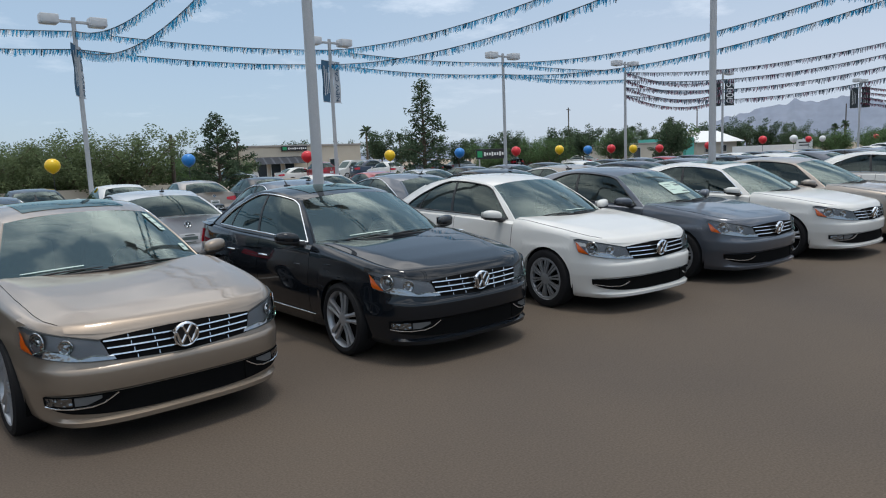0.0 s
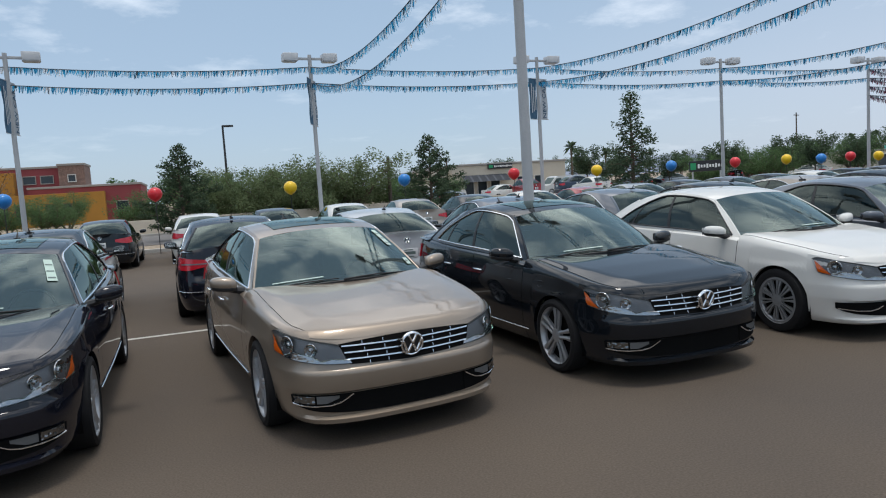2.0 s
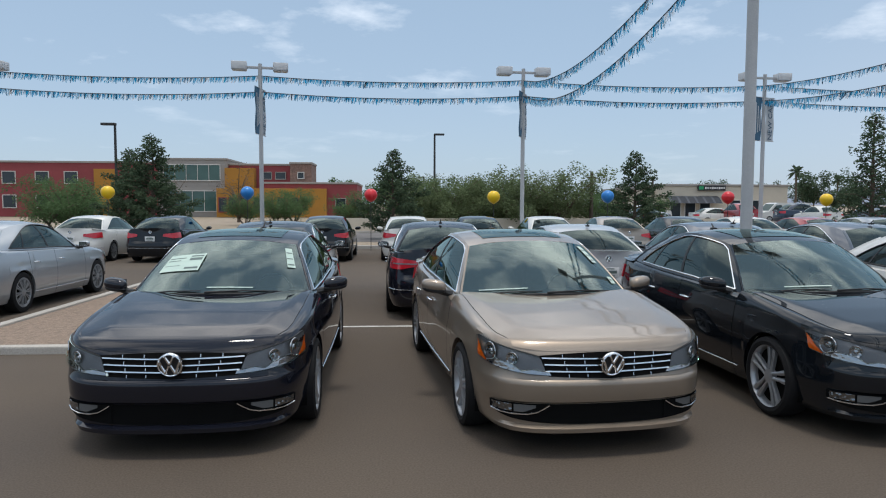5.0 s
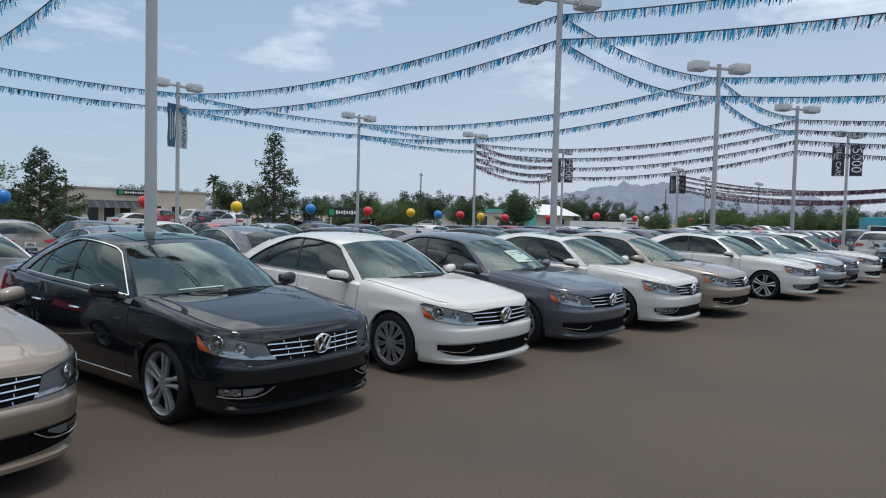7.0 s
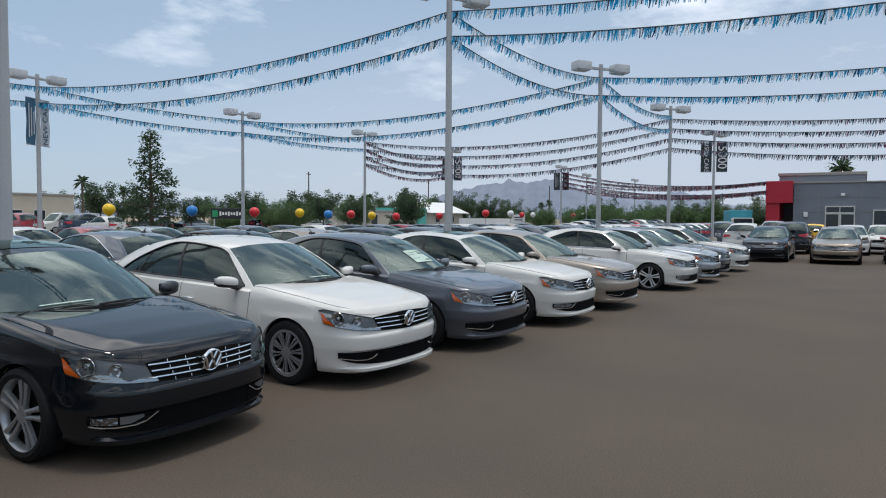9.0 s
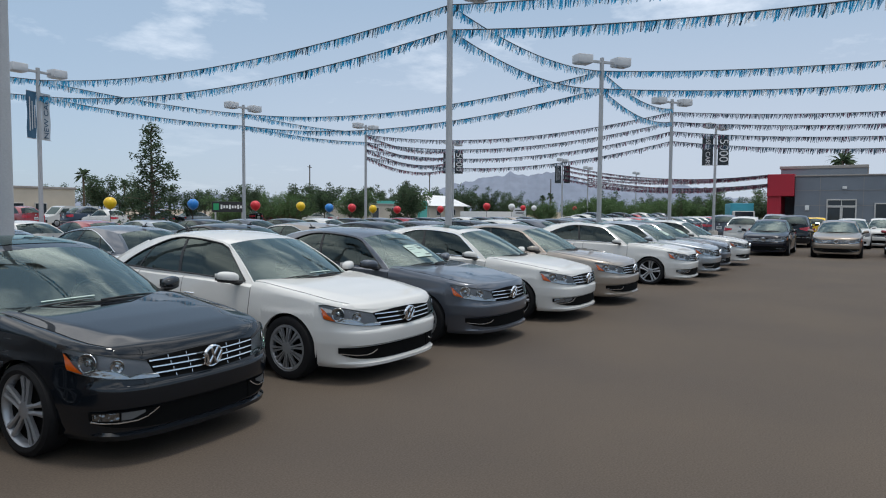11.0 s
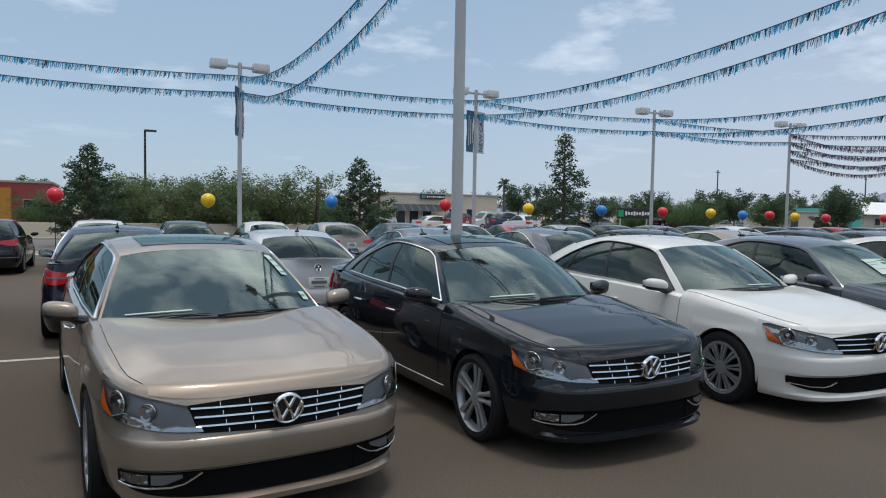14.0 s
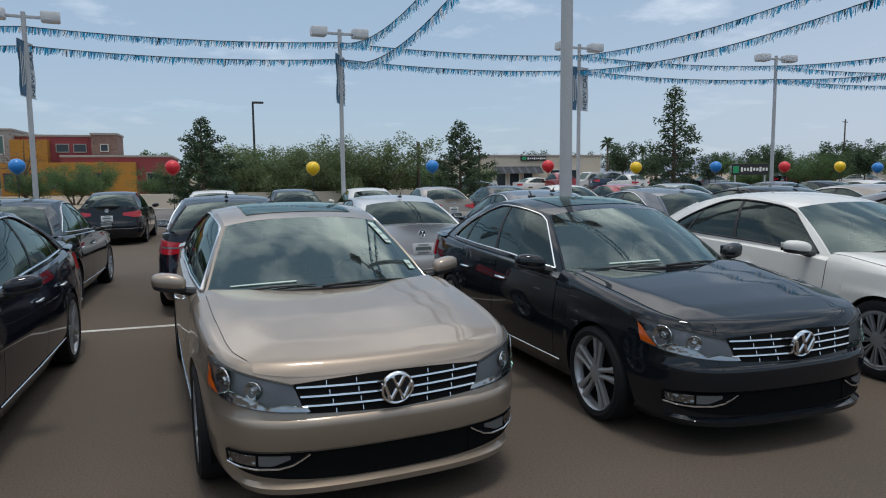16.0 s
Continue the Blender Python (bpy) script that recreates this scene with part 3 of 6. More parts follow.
        d = join(*[(q[0], [f_[::-1] for f_ in q[1]]) for q in strips])
        skin("pillar_frame", d if sx > 0 else mirrored(d))
        for ua, ub, nm in ((u0, 0.435, "front_door_window"), (0.452, u1, "rear_door_window")):
            cols = [u for u in us if ua - 1e-6 <= u <= ub + 1e-6]
            d = grid([[side_skin(u, v0 + (crest(u) - v0) * k / 6, -0.006) for k in range(7)] for u in cols], flip=True)
            build(nm, d if sx > 0 else mirrored(d), TINT, car)
        if detail:
            for ua, ub in ((0.433, 0.454), (0.735, 0.747)):
                d = grid([[side_skin(u, v0 + (crest(u) - v0) * k / 5, -0.002) for k in range(6)] for u in (ua, ub)], flip=True)
                build("door_pillar", d if sx > 0 else mirrored(d), PLASTIC, car)
            loop = [side_skin(u, v0, 0.004) for u in us] + [side_skin(u, crest(u), 0.004) for u in us[::-1]][1:]
            loop.append(loop[0])
            d = tube(loop, 0.0085, 5)
            build("window_trim", d if sx > 0 else mirrored(d), CHROME if kind != "hub" else PLASTIC, car, "bright window surround" if kind != "hub" else "black window surround")
        # mirrors
        m = skin("door_mirror", moved(blob((0, 0, 0), 0.108, 0.075, 0.060, 20, 10, 0.78), Matrix.Translation((sx * 0.985, 1.68, 1.022)) @ Matrix(((1, 0, 0, 0), (0.28 * sx, 1, 0, 0), (0.10 * sx, 0, 1, 0), (0, 0, 0, 1)))))
        if detail:
            build("mirror_foot", join(tube([(sx * 0.82, 1.66, 0.945), (sx * 0.90, 1.665, 0.962), (sx * 0.97, 1.68, 0.985)], [0.034, 0.028, 0.026], 8), moved(blob((0, 0, 0), 0.106, 0.073, 0.034, 16, 6, 0.7), Matrix.Translation((sx * 0.983, 1.684, 0.990)) @ Matrix(((1, 0, 0, 0), (0.28 * sx, 1, 0, 0), (0.10 * sx, 0, 1, 0), (0, 0, 0, 1))))), PLASTIC, m, "black mirror foot")
            build("mirror_glass", grid([[(sx * (0.91 + 0.16 * i), 1.745 + 0.04 * i, 0.985 + 0.075 * j) for j in (0, 1)] for i in (0, 1)]), CHROME, m)
    # bonnet, boot lid
    P = []
    nb, nl = (36, 24) if detail else (12, 8)
    for i in range(nb + 1):
        t = 2 * i / nb - 1
        xf = t * 0.665
        yf = float(np.interp(abs(xf), OUT[:len(OUT) // 2, 0], OUT[:len(OUT) // 2, 1])) + 0.070
        col = []
        ye = 1.235 + 0.25 * t * t
        for k in range(nl + 1):
            y = yf + (ye - yf) * (k / nl) ** 1.25
            x = t * (0.665 + (bonnet_half(y) - 0.665) * min(1, max(0, (y - yf) / 0.05))) * 0.997
            col.append((x, y, (lin(TOP_EDGE, max(0.0, y - 0.07)) - 0.004) if k == 0 else deck(x, y) + 0.003 - 0.010 * max(0, 1 - (y - yf) / 0.05)))
        P.append(col)
    skin("bonnet", grid(P, flip=True))
    P = []
    for i in range(15):
        t = 2 * i / 14 - 1
        col = []
        for k in range(9):
            y = 4.25 - 0.06 * t * t + 0.52 * k / 8
            w = min(0.73, half_width(y + 0.02) - 0.10)
            z = deck(t * w, y)
            col.append((t * w, y + (0.045 if k == 8 else 0) * (1 - t * t), z + (0.012 if k >= 7 else 0)))
        for z in (1.03, 0.93, 0.80, 0.70):
            q = wall(s_at_x_back(min(0.7, abs(t) * 0.66 + 0.002)), z, 0.008)
            col.append((math.copysign(q[0], t) if t else 0.0, q[1], z))
        P.append(col)
    skin("boot_lid", grid(P, flip=True))
    # filler between bonnet and fender at the nose, and shoulders beside the boot
    for sx in (1, -1):
        P = []
        for k in range(12):
            y = 4.15 + 0.62 * k / 11
            w = half_width(y) - 0.055
            xi = min(0.735, w - 0.03)
            P.append([(sx * (w + (xi - w) * j / 4), y, deck(w + (xi - w) * j / 4, y) - 0.002) for j in range(5)])
        skin("rear_shoulder", grid(P, flip=sx > 0))
    # roof and screens
    for tf, nm, r_ in ((True, "front_pillar", 0.014), (False, "rear_pillar", 0.024)):
        for i_ in (0, 18):
            sc = screen(tf, -0.006)
            skin(nm, tube([sc[0][j * 19 + i_] for j in range(9)], r_, 8))
    skin("roof", roof_skin())
    if detail and kind == "spoke":
        build("sunroof", roof_skin(0.10, 0.45, 0.70, 0.004, 10, 6), TINT, car, "dark glass sunroof")
    build("windscreen", screen(True, 0.003), GLASS, car)
    build("rear_window", screen(False, 0.003), TINT, car)
    if detail:
        for tf in (True, False):
            P = screen(tf, -0.004)
            build("screen_seal", tube(P[0][:19], 0.012, 6), PLASTIC, car)
        sc = screen(True, 0.016, 40, 40)[0]
        for pts in ([(3, 0), (10, 1), (17, 1)], [(18, 0), (26, 1), (34, 1)]):
            build("wiper", tube([sc[v_ * 41 + t_] for t_, v_ in pts], [0.009, 0.006, 0.004], 6), PLASTIC, car)
        build("antenna", join(box(0, 3.60, 1.462, 0.05, 0.10, 0.03, 0.01), tube([(0, 3.60, 1.47), (0, 3.66, 1.525)], [0.012, 0.006], 6)), PLASTIC, car)
        # cabin
        for sx in (-1, 1):
            seat = join(box(sx * 0.36, 2.35, 0.55, 0.50, 0.52, 0.18, 0.06), box(sx * 0.36, 2.66, 0.86, 0.48, 0.16, 0.60, 0.06), box(sx * 0.36, 2.70, 1.22, 0.26, 0.10, 0.16, 0.04))
            build("front_seat", seat, SEAT, car)
        build("rear_bench", join(box(0, 3.25, 0.55, 1.3, 0.5, 0.2, 0.06), box(0, 3.56, 0.85, 1.3, 0.16, 0.58, 0.06), box(-0.4, 3.60, 1.15, 0.25, 0.1, 0.12, 0.03), box(0.4, 3.60, 1.15, 0.25, 0.1, 0.12, 0.03)), SEAT, car)
        build("dashboard", box(0, 1.62, 0.83, 1.42, 0.55, 0.26, 0.08), PLASTIC, car)
        build("steering_wheel", tube([(0.36 + 0.18 * math.cos(a), 2.0 + 0.06 * math.sin(a), 0.90 + 0.17 * math.sin(a)) for a in np.linspace(0, 2 * math.pi, 20)], 0.014, 6), PLASTIC, car)
        build("cabin_floor", box(0, 2.6, 0.40, 1.5, 2.6, 0.04), SEAT, car)
    # lamps
    for sx in (1, -1):
        s0, s1 = sx * s_at_x_front(0.500), sx * s_at_y(0.505)
        span = s1 - s0
        lo = lambda u: 0.580 + 0.020 * u + 0.060 * max(0.0, u) ** 2
        hi = lambda u: 0.706 + 0.108 * max(0.0, u) ** 0.85 - 0.022 * max(0.0, (u - 0.86) / 0.14) ** 2
        lean = 0.11
        at = lambda u, q, off: wall(s0 + span * (u - lean * (1 - q)), lo(u) + (hi(u) - lo(u)) * q, off)

        def on_lamp(pts, off, n=6):
            """A moulded strip between a lower and an upper line of (along, up) places inside the lamp."""
            P_ = []
            for (ua, qa), (ub, qb) in pts:
                P_.append([at(ua + (ub - ua) * k_ / n, qa + (qb - qa) * k_ / n, off) for k_ in range(n + 1)])
            return grid(P_, flip=sx > 0)
        lamp = build("headlight", patch(s0, s1, lo, hi, 0.003, lean=lean), DULL, car, "clear headlight with grey reflector")
        if detail:
            build("lens", patch(s0, s1, lambda u: lo(u) + 0.002, lambda u: hi(u) - 0.002, 0.018, lean=lean), LENS, lamp)
            build("side_marker", on_lamp([((0.80, 0.07), (0.80, 0.10)), ((0.86, 0.07), (0.875, 0.38)), ((0.92, 0.07), (0.935, 0.66)), ((0.985, 0.08), (0.98, 0.84))], 0.012), AMBER, lamp, "amber side marker")
            for f, q, r in ((0.70, 0.56, 0.068), (0.38, 0.58, 0.046)):
                c = Vector(at(f, q, 0.004))
                nrm = Vector(at(f, q, 0.03)) - c
                rot = nrm.to_track_quat("Y", "Z").to_matrix().to_4x4()
                bulb = moved(lathe([(r, 0.004), (r * 0.95, 0.009), (r * 0.80, 0.006), (r * 0.55, 0.001), (r * 0.38, 0.001), (r * 0.3, 0.008), (0, 0.011)], 20, axis="y"), Matrix.Translation(c) @ rot)
                build("bulb", bulb, BOWL, lamp)
            build("lamp_strip", on_lamp([((-0.02, 0.04), (-0.02, 0.21)), ((0.20, 0.04), (0.17, 0.25)), ((0.26, 0.04), (0.29, 0.11)), ((0.33, 0.04), (0.30, 0.12)), ((0.40, 0.04), (0.40, 0.33)), ((0.60, 0.04), (0.60, 0.36)), ((0.72, 0.04), (0.70, 0.16)), ((0.79, 0.04), (0.79, 0.10))], 0.010, 3), BOWL, lamp, "bright moulded strip along the lower edge")
            build("lamp_ledge", tube([at(u, q, 0.013) for u, q in ((-0.02, 0.22), (0.17, 0.26), (0.30, 0.13), (0.40, 0.34), (0.62, 0.37), (0.79, 0.10))], 0.0035, 5), CHROME, lamp)
            build("lamp_rim", patch(s0, s1, lambda u: hi(u) - 0.004, lambda u: hi(u) + 0.003, 0.014, 14, 2), PLASTIC, lamp)
        # tail lamps
        t0, t1 = sx * s_at_x_back(0.40), sx * s_at_y(4.42)
        tl = build("tail_light", patch(t0, t1, lambda u: 0.835 - 0.055 * min(1, u * 2.2) + 0.035 * max(0, u - 0.6), lambda u: 0.905 + 0.060 * u ** 0.7, 0.018, 18, 4), REDLENS, car, "red tail light")
        if detail:
            build("reverse_lens", patch(t0 + (t1 - t0) * 0.05, t0 + (t1 - t0) * 0.75, lambda u: 0.855, lambda u: 0.872 + 0.004 * u, 0.021, 8, 2), REFLECTOR, tl)
    # grille
    sg = s_at_x_front(0.512)
    cut = lambda z: 1 - 0.15 * max(0.0, (0.735 - z) / 0.18)
    P = [[wall(sg * (2 * i / 24 - 1) * cut(z), z + (0.020 * abs(2 * i / 24 - 1) if z < 0.6 else -0.022 * abs(2 * i / 24 - 1) ** 2 if z > 0.7 else 0), 0.007) for z in (0.558, 0.60, 0.64, 0.68, 0.735)] for i in range(25)]
    gr = build("grille", grid(P, flip=True), UNDER, car, "black grille with bright bars")
    for k in range(3 if detail else 1):
        zc = 0.604 + 0.043 * k
        e = cut(zc) * 0.985
        bar = patch(-sg * e, sg * e, lambda u: zc - 0.0042 + 0.010 * abs(2 * u - 1), lambda u: zc + 0.0042 + 0.010 * abs(2 * u - 1), 0.015, 24, 2)
        build("grille_bar", bar, CHROME, gr)
    if detail:
        for x in ((-0.34, -0.19, 0.19, 0.34) if kind == "spoke" else ()):
            for j, z_ in enumerate((0.582, 0.626, 0.669, 0.712)):
                q = x * (0.88 + 0.04 * j)
                s_ = math.copysign(s_at_x_front(abs(q)), q)
                build("grille_post", tube([wall(s_, z_ - 0.010, 0.011), wall(s_, z_ + 0.010, 0.011)], 0.0032, 5), CHROME, gr)
        badge(0.084, gr, Matrix.Translation((0, -0.006, 0.664)) @ pose(0, 0, 0, -12, 0, 180))
    # lower intake and fog lamps
    sl = s_at_x_front(0.70)
    build("lower_intake", patch(-sl, sl, lambda u: 0.238 + 0.035 * abs(2 * u - 1) ** 3, lambda u: 0.378, 0.006, 40, 6), UNDER, car, "black lower air intake")
    for sx in (1, -1):
        a, b = sx * s_at_x_front(0.42), sx * s_at_x_front(0.80)
        if not detail:
            break
        along = lambda u: a + (b - a) * u
        fp = build("fog_surround", patch(a, b, lambda u: 0.250 + 0.025 * u + 0.05 * u ** 4, lambda u: 0.379, 0.012, 20, 6), UNDER, car, "black fog lamp surround")
        if kind == "spoke":
            build("fog_lamp", patch(along(0.58), along(0.94), lambda u: 0.322 + 0.006 * u, lambda u: 0.374, 0.018, 10, 4), FOGLENS, fp, "clear fog lamp")
            build("fog_blank", patch(along(0.22), along(0.55), lambda u: 0.354 - 0.032 * min(1, u * 1.8), lambda u: 0.372, 0.017, 10, 3), FOGGREY, fp, "grey blanking panel")
            trim = ((0.02, 0.374), (0.10, 0.350), (0.20, 0.324), (0.34, 0.308), (0.58, 0.304), (0.80, 0.308), (0.97, 0.318))
        else:
            trim = ((0.10, 0.340), (0.22, 0.312), (0.36, 0.300), (0.60, 0.303), (0.95, 0.322))
        build("fog_trim", tube([wall(along(u), z, 0.018) for u, z in trim], 0.006, 6), CHROME, fp, "chrome fog lamp trim")
    rp = build("rear_plate", box(0, 4.845, 0.76, 0.30, 0.012, 0.15, 0.004), PLATE, car, "white dealer plate with dark bars")
    build("plate_bar", join(box(0, 4.853, 0.765, 0.22, 0.006, 0.045), box(0, 4.853, 0.705, 0.16, 0.006, 0.014), box(0, 4.853, 0.815, 0.14, 0.006, 0.014)), INK, rp, smooth=False)
    build("rear_bumper_trim", tube([wall(s, 0.47, 0.004) for s in list(np.linspace(s_at_y(4.42), S_END - 0.01, 20)) + [-q for q in np.linspace(S_END - 0.01, s_at_y(4.42), 20)]], 0.007, 6), CHROME, car)
    badge(0.055, car, Matrix.Translation((0, 4.80, 0.97)) @ pose(0, 0, 0, 8, 0, 0))
    if shell:
        own_slot(build("body", join(*shell), P0, car), P0)
    # wheels
    for sx in (1, -1):
        for c in (FRONT_AXLE, REAR_AXLE):
            put_under(wheel("spoke" if kind == "spoke" else "hub", detail), car, Matrix.Translation((sx * 0.795, c, WHEEL_Z)) @ pose(0, 0, 0, 11 * c, 0, 0 if sx > 0 else 180))
    COARSE[0] = 1
    return tagged(car, label, "car", "parked cars")


def recolour(car, mat, mirror_mat=None):
    for o in car.children_recursive:
        if o.type == "MESH" and o.material_slots and o.material_slots[0].link == "OBJECT":
            o.material_slots[0].material = mat
    return car


# ---------------- ground ----------------
ASPHALT = material("asphalt", (0.096, 0.0745, 0.0555), 0.88, scale=0.35, amount=0.65, fine=0.2, bump=0.35, bump_scale=70, dark=(0.066, 0.054, 0.046), spec=0.3)
DIRT = material("dry_ground", (0.30, 0.24, 0.18), 0.95, scale=0.08, amount=0.6, fine=0.15, bump=0.3, bump_scale=6, dark=(0.17, 0.15, 0.09))
ROADM = material("road_asphalt", (0.14, 0.13, 0.125), 0.9, scale=0.3, amount=0.4, fine=0.1, bump_scale=40)
CONC = material("concrete", (0.42, 0.39, 0.35), 0.9, scale=1.2, amount=0.4, fine=0.12, bump=0.3, bump_scale=60)
LINE = material("line_paint", (0.55, 0.54, 0.50), 0.8, scale=3, amount=0.6, fine=0.2, bump_scale=60, dark=(0.2, 0.18, 0.15))
GRAVEL = material("gravel", (0.26, 0.19, 0.14), 0.95, scale=14, amount=0.7, fine=0.3, bump=0.9, bump_scale=45, dark=(0.12, 0.09, 0.07))
POLEM = material("pole_paint", (0.42, 0.43, 0.44), 0.5, 0.0, scale=2, amount=0.25, fine=0.06, bump_scale=60)


def sheet(name, x0, y0, x1, y1, z, mat, n=1, thick=0.0):
    if thick:
        return build(name, box((x0 + x1) / 2, (y0 + y1) / 2, z - thick / 2, x1 - x0, y1 - y0, thick, 0.012), mat, smooth=False)
    P = [[(x0 + (x1 - x0) * i / n, y0 + (y1 - y0) * j / n, z) for j in range(n + 1)] for i in range(n + 1)]
    return build(name, grid(P), mat, smooth=False)


LOT_FALL = 0.0095   # the lot falls gently towards the street


def lot_z(y):
    return -LOT_FALL * (y - 4) if 4 < y < 25.6 else 0.0


tagged(build("ground", grid([[(x_, y_, z_) for y_, z_ in ((-4500, -0.32), (25.4, -0.32), (26.6, -0.03), (4500, -0.03))] for x_ in np.linspace(-4500, 4500, 13)]), DIRT, smooth=False), "dry pale ground reaching to the horizon", "ground", kind="structure")
tagged(build("parking_lot", grid([[(x_, y_, lot_z(y_)) for y_ in (-40, -20, -8, 0, 4, 8, 12, 16, 20, 25.2)] for x_ in np.linspace(-60, 90, 11)]), ASPHALT, smooth=False), "worn brown-grey asphalt of the car lot", "asphalt", kind="structure")
tagged(sheet("road", -300, 27.5, 300, 37, -0.012, ROADM, 6), "grey asphalt street beyond the lot", "road", kind="structure")
tagged(sheet("kerb", -60, 25.2, 90, 25.5, -0.05, CONC, thick=0.28), "pale concrete kerb along the lot", "kerb", kind="structure")
tagged(sheet("far_kerb", -300, 37, 300, 37.3, 0.10, CONC, thick=0.2), "pale concrete kerb of the street", "kerb", kind="structure")
tagged(sheet("far_parking_lot", 5, 44, 120, 66, 0.0, ROADM, 2), "grey asphalt of the far car park", "asphalt", kind="structure")
tagged(sheet("row_line", -6.9, 5.22, 30, 5.32, -0.007, LINE), "worn white line between parked rows", "road marking", kind="structure")
# planted island beside the rows
isl = tagged(empty("island", pose(0, 0, -0.035, -0.5443)), "gravel island with a concrete kerb", "traffic island", kind="structure")
build("gravel_bed", box(-8.3, 7.6, 0.06, 2.3, 7.6, 0.14, 0.02), GRAVEL, isl, smooth=False)
for d in (box(-9.52, 7.6, 0.07, 0.15, 7.9, 0.18, 0.02), box(-7.08, 7.6, 0.07, 0.15, 7.9, 0.18, 0.02), box(-8.3, 3.68, 0.07, 2.28, 0.15, 0.18, 0.02), box(-8.3, 11.5, 0.07, 2.28, 0.15, 0.18, 0.02)):
    build("kerb_stone", d, CONC, isl, smooth=False)


# ---------------- lamp posts ----------------
LAMPBOX = material("lamp_housing", (0.58, 0.59, 0.60), 0.5, 0.0, scale=5, amount=0.25)
LAMPGLASS = material("lamp_diffuser", (0.62, 0.64, 0.66), 0.25, scale=10, amount=0.2)


def lamp_post(height=6.72, radius=0.085, heads=2, yaw=0.0):
    p = empty("lamp_post")
    build("base", join(lathe([(0.0, 0.62), (0.26, 0.62), (0.28, 0.58), (0.28, 0.0)], 20, axis="z"), box(0, 0, 0.65, 0.34, 0.34, 0.03, 0.01)), CONC, p, "round concrete base")
    build("pole", tube([(0, 0, 0.64), (0, 0, height * 0.5), (0, 0, height + 0.12)], [radius, radius * 0.93, radius * 0.85], 16), POLEM, p)
    for sx in ((-1, 1) if heads == 2 else (1,)):
        arm = build("arm", box(sx * 0.28, 0, height - 0.02, 0.52, 0.06, 0.09, 0.01), POLEM, p)
        h = build("lamp_head", box(sx * 0.76, 0, height + 0.02, 0.56, 0.46, 0.28, 0.03), LAMPBOX, p, "box-shaped lamp head")
        build("diffuser", box(sx * 0.76, 0, height - 0.128, 0.48, 0.38, 0.025, 0.005), LAMPGLASS, h)
    return tagged(p, "pale grey twin-headed lamp post on a concrete base", "lamp post", "lot lamp posts")


POSTS = {"Y": (-19.2, 22.0), "Z": (-9.1, 22.3), "A": (1.0, 22.4), "B": (10.95, 22.7), "C": (21.2, 22.9), "D": (30.7, 22.5), "H": (42.0, 22.9),
         "P": (1.06, 5.10), "Q": (11.2, 4.72), "E": (19.75, 3.78), "F": (29.75, 3.77), "G": (40.6, 3.73),
         "I": (62, 22), "J": (75, 24), "K": (88, 22), "N": (11.0, -14.5), "O": (20.5, -14.5), "M": (30.5, -14.5), "L": (1.0, -14.5)}
post0 = lamp_post()
first = True
for k, (x, y) in POSTS.items():
    turn = {"A": 4, "Z": 8, "B": 3, "C": 0, "D": 0, "E": -38, "F": -34, "G": -20, "Q": -30}.get(k, 0)
    tall = {"Q": 1.035, "N": 1.03, "O": 1.03}.get(k, 1.0)
    tall -= lot_z(y) / 6.72
    m = pose(x, y, lot_z(y), 0, 0, turn) @ Matrix.Diagonal((1, 1, tall, 1))
    if first:
        post0.matrix_basis, first = m, False
    else:
        copy_thing(post0, m)
LAMP_Z = 6.72

# ---------------- banners on the posts ----------------
BAN_BLUE = material("banner_blue", (0.05, 0.13, 0.21), 0.8, scale=3, amount=0.3)
BAN_WHITE = material("banner_white", (0.55, 0.58, 0.60), 0.8, scale=3, amount=0.2)
BAN_DARK = material("banner_dark", (0.035, 0.045, 0.05), 0.8, scale=3, amount=0.3)
INK_W = material("letter_white", (0.75, 0.75, 0.75), 0.8, scale=3, amount=0.1)
INK_B = material("letter_blue", (0.03, 0.09, 0.16), 0.8, scale=3, amount=0.1)


def cloth(w, h):
    return grid([[((i / 6 - 0.5) * w, 0.018 * math.sin(i * 1.3 + j * 0.9), j / 10 * h) for j in range(11)] for i in range(7)])


def slab(w, h, t=0.01):
    a, b = cloth(w, h), cloth(w, h)
    b = ([(x, y + t, z) for x, y, z in b[0]], [f[::-1] for f in b[1]])
    return join(a, b)


def lettered(parent, text, size, mat, m):
    cu = bpy.data.curves.new("lettering", "FONT")
    cu.body, cu.size, cu.align_x, cu.align_y, cu.extrude = text, size, "CENTER", "CENTER", 0.004
    cu.materials.append(mat)
    ob = new("lettering", cu)
    ob.parent = parent
    ob.matrix_basis = m
    return ob


def banner(post, z, left, right, yaw=0, turn=-90):
    """Two hanging banners, one each side of a post; each given as (cloth, letters, text or None)."""
    x, y = POSTS[post]
    for sx, spec in ((-1, left), (1, right)):
        if not spec:
            continue
        b = empty("banner", pose(x, y, z, 0, 0, yaw))
        wd = 0.62 if spec[0] is BAN_DARK else 0.46
        mid = sx * (0.13 + wd / 2)
        build("cloth", moved(slab(wd, 1.75), Matrix.Translation((mid, 0, 0))), spec[0], b)
        for zz in (0.0, 1.75):
            build("rod", tube([(0, 0, zz), (mid + sx * wd * 0.55, 0, zz)], 0.014, 6), POLEM, b)
        if spec[2]:
            lettered(b, spec[2], spec[3], spec[1], Matrix.Translation((mid, -0.03, 0.875)) @ pose(0, 0, 0, 90, turn, 0))
        else:
            for k in range(3):
                build("print_bar", box(mid - 0.12 + 0.12 * k, -0.028, 0.9 - 0.04 * k, 0.045, 0.006, 1.25 - 0.2 * k), BAN_WHITE if spec[0] is BAN_BLUE else POLEM, b, smooth=False)
        tagged(b, spec[4], "banner", "lamp post banners")


